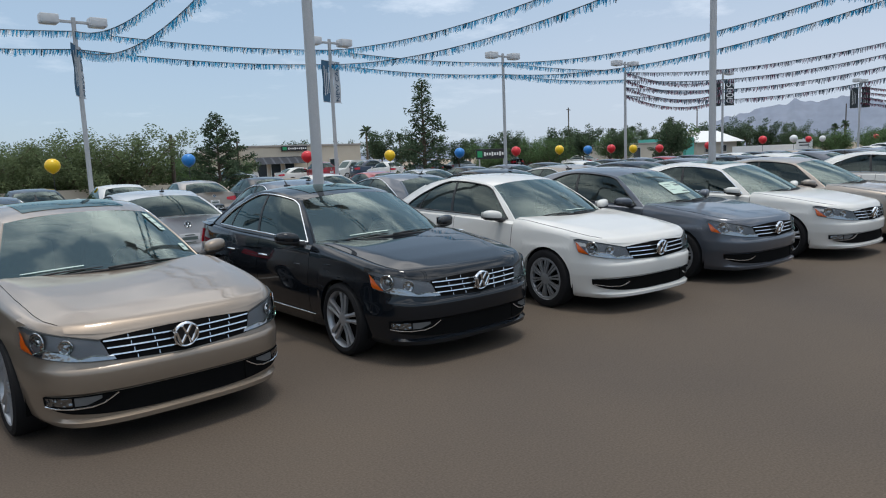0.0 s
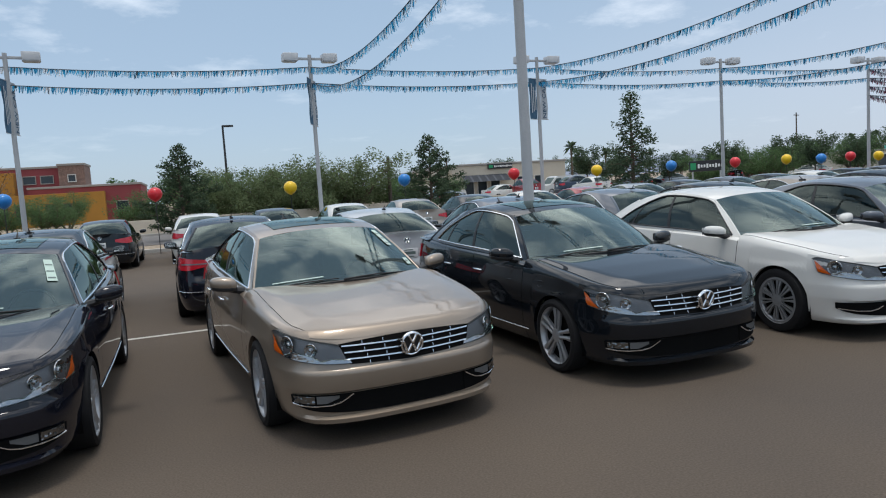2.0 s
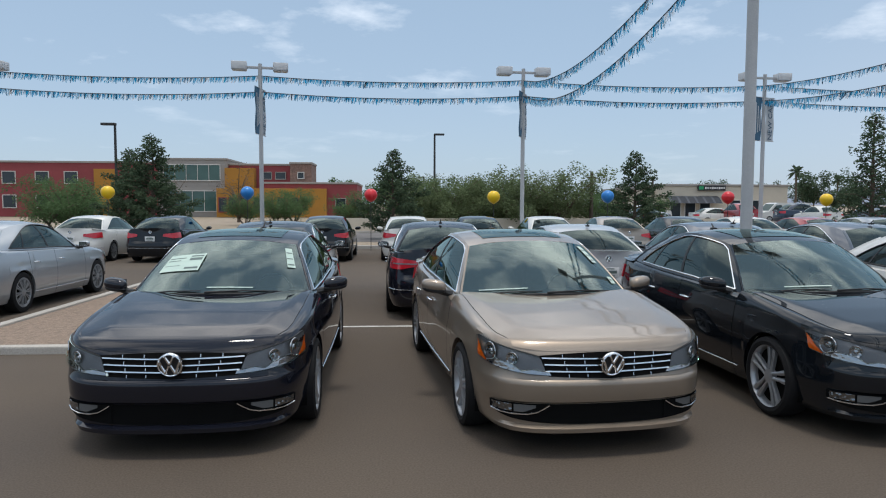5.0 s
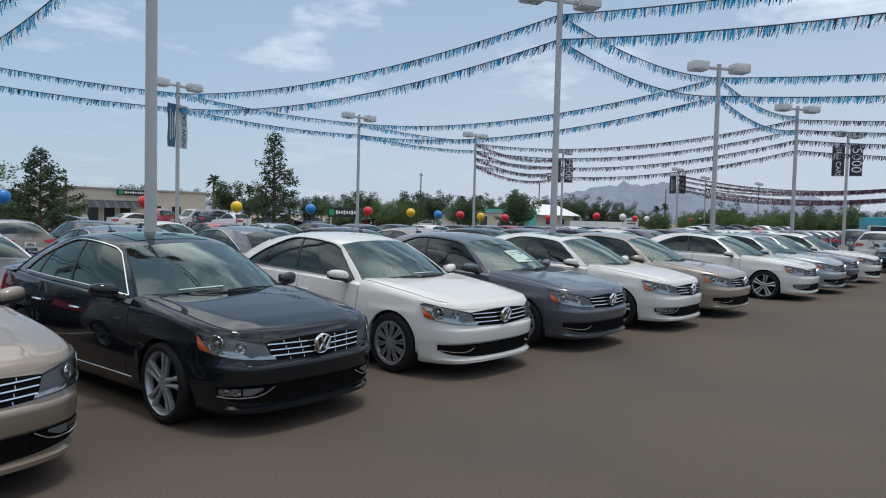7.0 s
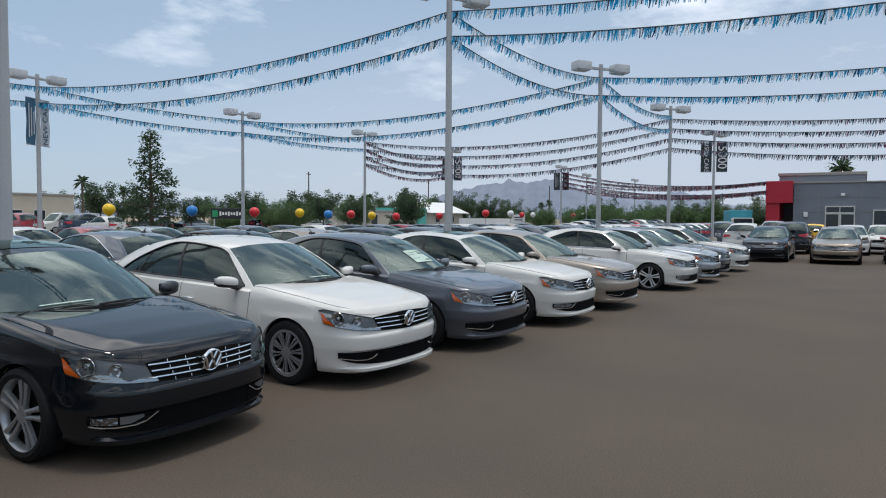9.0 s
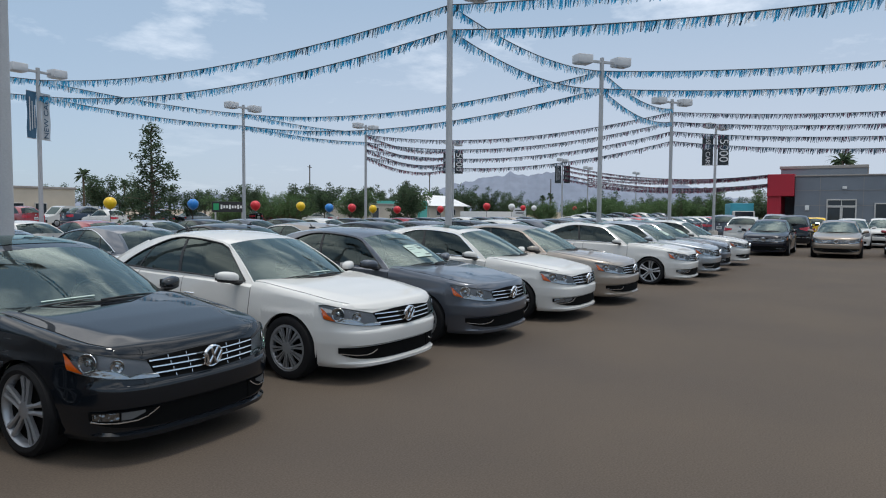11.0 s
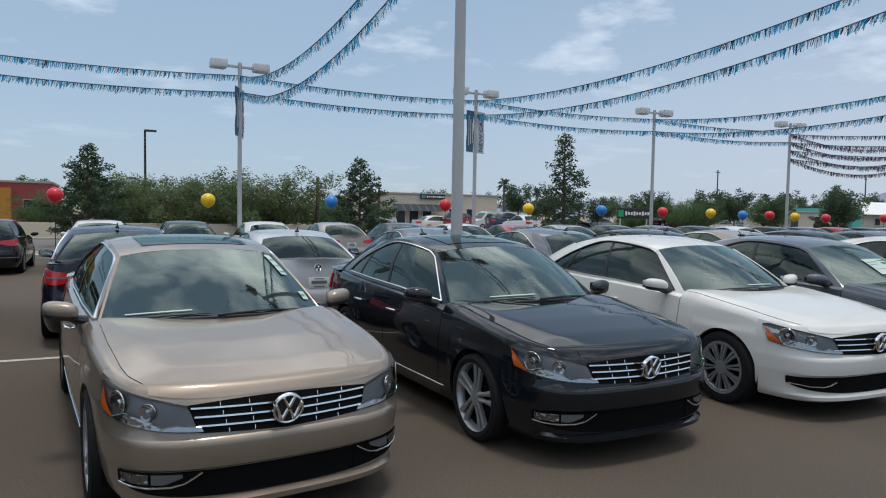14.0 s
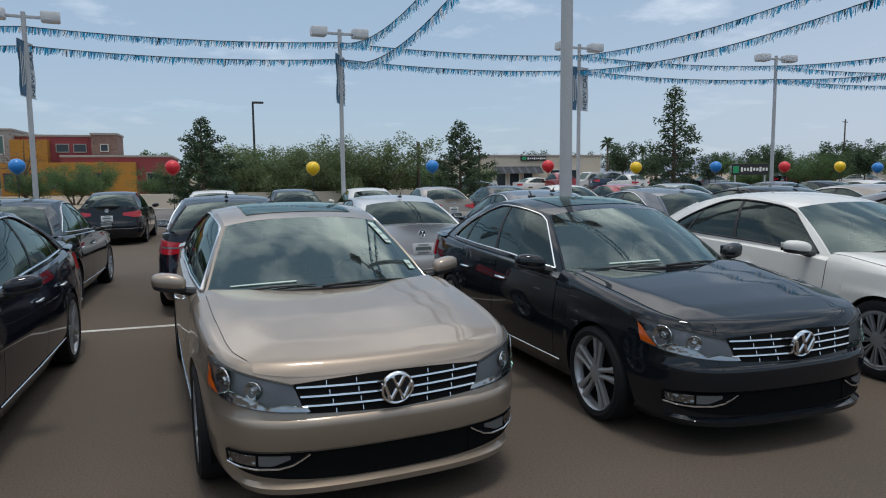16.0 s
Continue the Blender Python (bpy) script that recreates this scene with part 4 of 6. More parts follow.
for k, yw in (("Z", 82), ("A", 66), ("B", 22)):
    banner(k, 4.35, (BAN_BLUE, INK_W, None, 0, "dark blue cloth banner with pale print on a lamp post"), (BAN_WHITE, INK_B, "NEW CARS", 0.33, "white cloth banner lettered new cars on a lamp post"), yw)
banner("G", 4.6, (BAN_DARK, INK_W, "USED CARS", 0.36, "dark cloth banner lettered used cars on a lamp post"), (BAN_DARK, INK_W, "5000", 0.70, "dark cloth banner with large white numerals"), -75, 90)
banner("H", 4.6, (BAN_DARK, INK_W, None, 0, "dark cloth banner with pale print"), (BAN_DARK, INK_W, "5000", 0.70, "dark cloth banner with large white numerals"), -55, 90)
banner("I", 4.6, (BAN_DARK, INK_W, None, 0, "dark cloth banner with pale print"), (BAN_DARK, INK_W, None, 0, "dark cloth banner with pale print"), -75)

# ---------------- fringed streamers ----------------


def foil(name, colors):
    m = bpy.data.materials.new(name)
    m.use_nodes = True
    nt = m.node_tree
    b = nt.nodes["Principled BSDF"]
    g = nt.nodes.new("ShaderNodeNewGeometry")
    r = nt.nodes.new("ShaderNodeValToRGB")
    r.color_ramp.interpolation = "CONSTANT"
    els = r.color_ramp.elements
    for i, (p, c) in enumerate(colors):
        e = els[i] if i < 2 else els.new(p)
        e.position, e.color = p, (*c, 1)
    nt.links.new(g.outputs["Random Per Island"], r.inputs[0])
    nt.links.new(r.outputs[0], b.inputs["Base Color"])
    b.inputs["Roughness"].default_value, b.inputs["Metallic"].default_value = 0.35, 0.1
    tl, mx = nt.nodes.new("ShaderNodeBsdfTranslucent"), nt.nodes.new("ShaderNodeMixShader")
    mx.inputs[0].default_value = 0.56
    nt.links.new(r.outputs[0], tl.inputs["Color"])
    nt.links.new(b.outputs[0], mx.inputs[1])
    nt.links.new(tl.outputs[0], mx.inputs[2])
    nt.links.new(mx.outputs[0], nt.nodes["Material Output"].inputs["Surface"])
    return m


FOIL_BLUE = foil("foil_blue", [(0.0, (0.03, 0.40, 0.66)), (0.38, (0.03, 0.17, 0.30)), (0.46, (0.42, 0.68, 0.85)), (0.68, (0.88, 0.89, 0.90)), (0.94, (0.02, 0.05, 0.08))])
FOIL_DARK = foil("foil_dark", [(0.0, (0.03, 0.05, 0.07)), (0.28, (0.10, 0.17, 0.23)), (0.5, (0.48, 0.50, 0.56)), (0.82, (0.22, 0.08, 0.13))])
FOIL_RED = foil("foil_red", [(0.0, (0.22, 0.03, 0.06)), (0.35, (0.06, 0.03, 0.05)), (0.6, (0.5, 0.42, 0.46)), (0.8, (0.03, 0.04, 0.07))])
CORD = material("cord", (0.08, 0.09, 0.1), 0.8)
rng = random.Random(4)


def streamer(p0, p1, sag, mat, label, length=0.235, every=0.026):
    a, b = Vector(p0), Vector(p1)
    n = max(8, int((b - a).length / every))
    d = b - a
    d.z = 0
    d.normalize()
    side = Vector((-d.y, d.x, 0))

    def at(u):
        q = a.lerp(b, u)
        q.z -= 4 * sag * u * (1 - u)
        return q
    st = empty("streamer", Matrix.Translation(a))
    cord = tube([tuple(at(k / 40) - a) for k in range(41)], 0.014, 5)
    build("cord", cord, CORD, st)
    v, f = [], []
    gust = rng.uniform(0, 6)
    for i in range(n):
        u = (i + rng.uniform(-0.3, 0.3)) / n
        u = min(1, max(0, u))
        q = at(u) - a
        ln = length * rng.uniform(0.62, 1.1) * (0.95 + 0.08 * math.sin(i * 0.21 + gust))
        w = rng.uniform(0.011, 0.024)
        sway = 0.03 * math.sin(u * 19 + gust) + rng.uniform(-0.06, 0.06)
        along = rng.uniform(-0.05, 0.04) - 0.03
        tw = rng.uniform(-0.8, 0.8)
        wd = (d * math.cos(tw) + side * math.sin(tw)) * w
        mid = q + Vector((0, 0, -ln * 0.5)) + side * sway * 0.3 + d * along * 0.4
        end = q + Vector((0, 0, -ln)) + side * sway + d * along
        k = len(v)
        v += [tuple(q - wd), tuple(q + wd), tuple(mid - wd), tuple(mid + wd), tuple(end - wd * 0.6), tuple(end + wd * 0.6)]
        f += [(k, k + 1, k + 3, k + 2), (k + 2, k + 3, k + 5, k + 4)]
    fr = build("fringe", (v, f), mat, st, smooth=False)
    fr["kind"] = "stuff"
    return tagged(st, label, "streamer", "fringed streamers")


def strings(a, b, drops, sag, mat, label, **kw):
    pa, pb = POSTS[a], POSTS[b]
    for k, (za, zb) in enumerate(drops):
        streamer((*pa, LAMP_Z + za + (0.2 if a in "QNO" else 0)), (*pb, LAMP_Z + zb + (0.2 if b in "QNO" else 0)), sag * (1 + 0.1 * k), mat, label, **kw)


BL = "blue and silver foil fringe streamer between lamp posts"
pair = [(-0.15, -0.15), (-0.75, -0.75)]
for a, b in (("Y", "Z"), ("Z", "A"), ("A", "B"), ("B", "C"), ("C", "D")):
    strings(a, b, pair, 0.16, FOIL_BLUE, BL)
for a, b, sg_ in (("A", "P", 0.95), ("B", "Q", 0.58), ("C", "E", 0.68), ("P", "L", 0.75)):
    strings(a, b, pair, sg_, FOIL_BLUE, BL)
for a, b in (("Q", "E"), ("E", "F")):
    strings(a, b, pair, 0.35, FOIL_BLUE, BL)
for a, b in (("Q", "N"), ("E", "O")):
    strings(a, b, pair, 0.55, FOIL_BLUE, BL)
RL = "dark red and silver foil fringe streamer between lamp posts"
four = [(-0.3, -0.3), (-0.75, -0.75), (-1.2, -1.2), (-1.65, -1.65)]
strings("D", "F", four, 0.75, FOIL_DARK, "dark silver foil fringe streamer between lamp posts", every=0.036)
strings("F", "M", four, 0.5, FOIL_DARK, "dark silver foil fringe streamer between lamp posts", every=0.036)
strings("D", "H", four, 0.5, FOIL_RED, RL)
POSTS["far1"], POSTS["far2"] = (60, 16), (59.35, 2.9)
for k in range(4):
    strings("I", "far2", [(-0.3 - 0.45 * k, (-1.82, -1.88, -2.58, -2.66)[k])], 0.8, FOIL_RED, RL)
    strings("J", "far2", [(-0.5 - 0.45 * k, (-1.80, -1.90, -2.55, -2.70)[k])], 0.6, FOIL_RED, RL)

# ---------------- balloons on stakes ----------------
BALLOON = {"red": material("balloon_red", (0.62, 0.02, 0.03), 0.3, scale=4, amount=0.15), "yellow": material("balloon_yellow", (0.78, 0.50, 0.01), 0.3, scale=4, amount=0.15),
           "blue": material("balloon_blue", (0.02, 0.20, 0.55), 0.3, scale=4, amount=0.15), "white": material("balloon_white", (0.7, 0.7, 0.7), 0.3, scale=4, amount=0.15)}
STAKE = material("stake", (0.03, 0.03, 0.03), 0.6)


def balloon(x, y, z, color, r=0.27):
    b = empty("balloon", Matrix.Translation((x, y, 0)))
    build("ball", moved(lathe([(0.001, -1.1), (0.05, -1.08), (0.35, -0.92), (0.68, -0.68), (0.9, -0.35), (1.0, 0.05), (0.93, 0.42), (0.72, 0.72), (0.38, 0.94), (0.001, 1.0)], 20, axis="z"), Matrix.Translation((0, 0, z)) @ Matrix.Scale(r, 4)), BALLOON[color], b)
    build("stake", tube([(0, 0, lot_z(y)), (0, 0, z - r)], 0.015, 6), STAKE, b)
    tagged(b, color + " balloon on a thin dark stake", "balloon", "balloons along the lot edge")


for x, z, c in ((-15.5, 2.25, "yellow"), (-10, 2.25, "blue"), (-5.0, 2.18, "red"), (0.1, 2.12, "yellow"), (4.95, 2.16, "blue"), (10.2, 2.14, "red"), (14.6, 2.06, "yellow"),
                (18.95, 2.06, "blue"), (23.0, 2.04, "red"), (26.5, 2.03, "yellow"), (29.0, 1.96, "blue"), (31.2, 1.98, "red"), (33.4, 1.92, "yellow"), (36.2, 1.88, "red"), (42, 1.95, "red")):
    balloon(x, 24.0, z - 0.08, c)
for x, y, c in ((70, 30, "red"), (72, 29.5, "white"), (84, 29, "red"), (86, 28.5, "white"), (50, 24.2, "red"), (55, 24.2, "white")):
    balloon(x, y, 2.15, c, 0.32)

# ---------------- parked cars ----------------
CARS = []
near_spoke = saloon("car", "spoke", "dark saloon car with sunroof and alloy wheels")
near_hub = saloon("car", "hub", "white saloon car with plain wheel covers")
far_car = saloon("car", "hub", "parked saloon car", detail=False)
used = set()
NAMEC = {"pearl": "pearly silver-white", "tan": "metallic light brown", "black": "glossy black", "ink": "glossy blue-black", "white": "white", "grey": "metallic dark grey", "silver": "metallic silver", "blue": "dark blue",
         "red": "dark red", "beige": "pale beige metallic", "yellow": "bright yellow"}


def park(template, x, y, turn, color, note, scale=(1, 1, 1)):
    tilt = -math.degrees(math.atan(LOT_FALL)) if lot_z(y) else 0.0
    m = pose(x, y, lot_z(y), tilt) @ pose(0, 0, 0, 0, 0, turn) @ Matrix.Diagonal((*scale, 1))
    if template.name not in used:
        used.add(template.name)
        c = template
        c.matrix_basis = m
    else:
        c = copy_thing(template, m)
    recolour(c, PAINT[color])
    c["label"] = NAMEC[color] + " car " + note
    return c


FRONT = [(-5.57, 0.12, 0.5, "ink", near_spoke), (-2.565, -0.02, 5.3, "tan", near_spoke), (-0.03, 0, 1.8, "black", near_spoke), (2.56, 0.0, -1.0, "white", near_hub), (4.93, -0.09, 0, "grey", near_hub),
         (7.45, -0.24, 0, "white", near_spoke), (9.80, -0.33, 0, "beige", near_hub), (14.2, -0.60, 0, "white", near_spoke), (16.65, -0.72, 0, "silver", near_hub), (19.0, -0.62, 0, "grey", near_spoke), (21.6, -0.82, 0, "white", near_hub)]
front_cars = []
for x, y, a, c, tpl in FRONT:
    front_cars.append(park(tpl, x, y, a, c, "parked nose-out in the front row"))
SECOND = [(-10.95, "silver"), (-6.1, "black"), (-3.28, "ink"), (-0.78, "pearl"), (1.75, "blue"), (4.2, "grey"), (6.6, "black"), (9.0, "beige"), (11.4, "black"), (13.9, "grey"), (16.4, "black"), (18.8, "white"), (21.2, "grey"), (23.6, "black")]
for i, (x, c) in enumerate(SECOND):
    park(far_car if x > 9.5 else near_spoke if i % 3 else near_hub, x, 10.47 - 0.02 * x, 180, c, "parked tail-out in the second row", (1, 1, 0.97) if c == "pearl" else (1, 1, 1))
THIRD = ["white", "black", None, "black", "white", "black", "white", "beige", "black", "white", "red", "silver", "black", "grey", "black", "white", "black", "grey", "red", "black", "silver", "white", "black", "grey", "beige", "black"]
x = -14.1
for i, c in enumerate(THIRD):
    x = -14.1 + 2.43 * i if i < 3 else -6.35 if i == 3 else -6.0 + 2.42 * (i - 3)
    if c:
        park(far_car, x, 22.35, 180, c, "parked tail-out in the third row")
for x, y, c in ((27.3, -0.58, "ink"), (27.3, -3.16, "tan"), (28.3, -5.75, "red"), (27.5, -9, "white")):
    park(near_hub, x, y, -90, c, "parked facing along the aisle")
for x, y, a, c, sc in ((38.5, 1.3, 90, "white", (1, 0.9, 1.06)), (40.0, -0.9, 90, "black", (1, 0.95, 1.12)), (46, -1.5, 90, "yellow", (0.9, 0.75, 1.03)), (36, -3.5, -90, "white", (1, 1, 1.02)),
                     (38, -4.9, -90, "white", (0.9, 0.75, 1.03)), (46, 3.5, 90, "grey", (1, 1, 1.1)), (52, 1.2, 90, "silver", (1, 1, 1.15)), (44, -7.5, -90, "silver", (1, 1, 1.1))):
    park(far_car, x, y, a, c, "parked by the far aisle", sc)
pal = ["black", "white", "grey", "silver", "white", "black", "red", "blue"]
for i in range(14):
    park(far_car, 26.2 + 2.5 * i, 10.3, 180, pal[(i * 5 + 2) % 8], "parked in the far part of the row")
for i in range(12):
    park(far_car, 52 + 2.6 * i, 20, 180, pal[(i * 3 + 1) % 8], "parked in the far corner of the lot", (1, 1, 1.0 + 0.12 * (i % 3)))
for i in range(14):
    park(far_car, 16 + 3.4 * i + (i % 3), 52 + (i * 7 % 4), 90 if i % 2 else 180, pal[(i * 3) % 8], "parked in the far car park", (1, 1, 1.0 + 0.14 * (i % 3)))

# ---------------- pickup trucks and a van across the street ----------------
def prism(profile, half, inset=0.0):
    """A side outline (along, up) drawn out to both sides, leaning in towards its top."""
    top = max(z for _, z in profile)
    low = min(z for _, z in profile)
    v = [(sx * (half - inset * (z - low) / (top - low)), y, z) for sx in (-1, 1) for y, z in profile]
    n = len(profile)
    f = [tuple(range(n)), tuple(range(2 * n - 1, n - 1, -1))]
    f += [(i, n + i, n + (i + 1) % n, (i + 1) % n) for i in range(n)]
    return v, f


def road_wheels(car, half, axles, r=0.38):
    for sx in (-1, 1):
        for y in axles:
            w = build("wheel", moved(lathe([(0.0, 0.09), (r * 0.6, 0.10), (r * 0.66, 0.12), (r * 0.95, 0.12), (r, 0.07), (r, -0.12), (0.0, -0.12)], 20), pose(sx * half, y, r, 0, 0, 0 if sx > 0 else 180)), RUBBER, car)
            build("rim", moved(lathe([(0.0, 0.115), (r * 0.3, 0.125), (r * 0.6, 0.112)], 16), pose(sx * half, y, r, 0, 0, 0 if sx > 0 else 180)), ALLOY, w)


def pickup():
    p = empty("pickup_truck")
    body = own_slot(build("body", prism([(0.0, 0.45), (0.02, 0.98), (0.25, 1.08), (1.35, 1.16), (3.35, 1.20), (3.36, 1.16), (3.42, 1.16), (3.43, 1.24), (5.55, 1.24), (5.6, 0.5)], 0.95, 0.05), PAINT["white"], p, smooth=False), PAINT["white"])
    own_slot(build("cab", prism([(1.30, 1.14), (2.0, 1.80), (2.25, 1.86), (3.1, 1.86), (3.30, 1.78), (3.38, 1.18)], 0.86, 0.14), PAINT["white"], p, smooth=False), PAINT["white"])
    for sx in (-1, 1):
        for prof in ([(1.62, 1.22), (2.12, 1.72), (2.34, 1.74), (2.34, 1.22)], [(2.42, 1.22), (2.42, 1.74), (3.12, 1.74), (3.24, 1.22)]):
            build("side_window", [(tuple((sx * (0.875 - 0.14 * (z - 1.14) / 0.72), y, z) for y, z in prof)), [(0, 1, 2, 3)]], TINT, p)
        build("tail_light", box(sx * 0.86, 5.59, 1.02, 0.12, 0.05, 0.32, 0.01), REDLENS, p)
        build("headlight", box(sx * 0.76, 0.03, 0.88, 0.34, 0.06, 0.18, 0.02), FOGGREY, p)
        build("door_mirror", box(sx * 1.02, 1.78, 1.28, 0.16, 0.10, 0.2, 0.03), PLASTIC, p)
    build("windscreen", ([(-0.72, 1.50, 1.34), (0.72, 1.50, 1.34), (0.66, 1.945, 1.76), (-0.66, 1.945, 1.76)], [(0, 1, 2, 3)]), TINT, p)
    build("rear_window", box(0, 3.345, 1.52, 1.3, 0.04, 0.38, 0.01), TINT, p)
    build("bed_floor", box(0, 4.5, 1.235, 1.55, 1.9, 0.03), UNDER, p)
    build("tailgate", box(0, 5.60, 0.98, 1.45, 0.05, 0.46, 0.02), PLATE, p, "pale tailgate")
    build("rear_bumper", box(0, 5.66, 0.56, 1.8, 0.14, 0.2, 0.03), CHROME, p)
    build("front_bumper", box(0, -0.04, 0.56, 1.86, 0.14, 0.24, 0.04), CHROME, p)
    build("grille", box(0, -0.01, 0.86, 1.1, 0.06, 0.26, 0.02), UNDER, p)
    road_wheels(p, 0.82, (0.95, 4.5))
    return tagged(p, "white crew-cab pickup truck in the far car park", "pickup truck", "pickup trucks")


pick0 = pickup()
pick0.matrix_basis = pose(24.8, 67.5, 0, 0, 0, 132)
for x, y, a in ((56.5, 61, 118), (80.5, 58, -40)):
    copy_thing(pick0, pose(x, y, 0, 0, 0, a))
van = empty("panel_van", pose(31.0, 60, 0, 0, 0, -88))
build("body", prism([(0.0, 0.42), (0.02, 0.95), (0.75, 1.12), (1.45, 1.86), (1.8, 1.96), (5.0, 1.96), (5.12, 0.42)], 0.96, 0.08), PAINT["white"], van, smooth=False)
for sx in (-1, 1):
    build("side_window", [tuple((sx * (0.972 - 0.08 * (z - 0.42) / 1.54), y, z) for y, z in [(1.05, 1.18), (1.52, 1.72), (2.1, 1.74), (2.1, 1.18)]), [(0, 1, 2, 3)]], TINT, van)
    build("tail_light", box(sx * 0.86, 5.10, 1.2, 0.1, 0.05, 0.4, 0.01), REDLENS, van)
build("windscreen", ([(-0.80, 0.80, 1.20), (0.80, 0.80, 1.20), (0.74, 1.41, 1.84), (-0.74, 1.41, 1.84)], [(0, 1, 2, 3)]), TINT, van)
build("front_bumper", box(0, -0.02, 0.55, 1.8, 0.12, 0.24, 0.03), PLASTIC, van)
road_wheels(van, 0.84, (0.85, 4.2), 0.35)
tagged(van, "plain white panel van in the far car park", "van")

# ---------------- papers on the windscreens, the glass's tint put into their colour ---


def on_screen(t, v, off=0.012):
    """A place on the windscreen: t across (-1..1), v up (0..1)."""
    lo = Vector((0.775 * t, 1.20 + 0.30 * t * t, 0.990 - 0.055 * t * t))
    hi = Vector((0.575 * t, 2.04 + 0.09 * t * t, 1.398 - 0.052 * t * t))
    p = lo.lerp(hi, v) + Vector((0, -0.5, 0.85)) * (0.03 * math.sin(math.pi * v) * (1 - 0.4 * t * t) + off)
    return tuple(p)


def screen_paper(car, t0, t1, v0, v1, bars):
    s_ = build("window_sticker", grid([[on_screen(t0 + (t1 - t0) * i / 4, v0 + (v1 - v0) * j / 4) for j in range(5)] for i in range(5)], flip=True), TINTED_PAPER, car, "paper price sheet in a glass-tinted pale green")
    for a, b, c_, d in bars:
        build("print_bar", grid([[on_screen(t0 + (t1 - t0) * (a + (b - a) * i), v0 + (v1 - v0) * (c_ + (d - c_) * j), 0.014) for j in (0, 1)] for i in (0, 1)], flip=True), INK, s_, smooth=False)


SHEET = [(0.05, 0.5, 0.75, 0.80), (0.05, 0.4, 0.6, 0.64), (0.62, 0.95, 0.60, 0.75), (0.62, 0.95, 0.10, 0.20), (0.62, 0.95, 0.82, 0.90), (0.05, 0.45, 0.3, 0.33)]
TAGS = [(0.1, 0.9, 0.1, 0.16), (0.1, 0.9, 0.4, 0.45), (0.1, 0.9, 0.7, 0.76)]
SLIP = [(0.1, 0.7, 0.4, 0.6)]
for k, (t0, t1, v0, v1, bars) in ((0, (-0.84, -0.30, 0.36, 0.68, SHEET)), (0, (0.80, 0.90, 0.45, 0.86, TAGS)), (1, (0.82, 0.90, 0.55, 0.92, TAGS)), (1, (0.86, 0.93, 0.16, 0.28, SLIP)),
                               (4, (-0.35, 0.15, 0.20, 0.55, SHEET)), (5, (0.80, 0.90, 0.5, 0.9, TAGS)), (8, (-0.3, 0.2, 0.2, 0.5, SHEET)), (9, (-0.3, 0.2, 0.2, 0.5, SHEET))):
    screen_paper(front_cars[k], t0, t1, v0, v1, bars)
# folded papers lying along the foot of the screen
for k, t0, t1 in ((1, -0.82, -0.30), (2, -0.62, -0.12), (3, -0.2, 0.25), (0, -0.1, 0.4)):
    screen_paper(front_cars[k], t0, t1, 0.075, 0.087, [])


# ---------------- trees ----------------
BARK = material("bark", (0.12, 0.09, 0.065), 0.95, scale=8, amount=0.5, bump=0.5, bump_scale=40)
LEAF_D = leaf_mat("leaves_dark", (0.078, 0.112, 0.068))
LEAF_M = leaf_mat("leaves_mid", (0.103, 0.163, 0.074))
LEAF_P = leaf_mat("leaves_pale", (0.145, 0.185, 0.095))


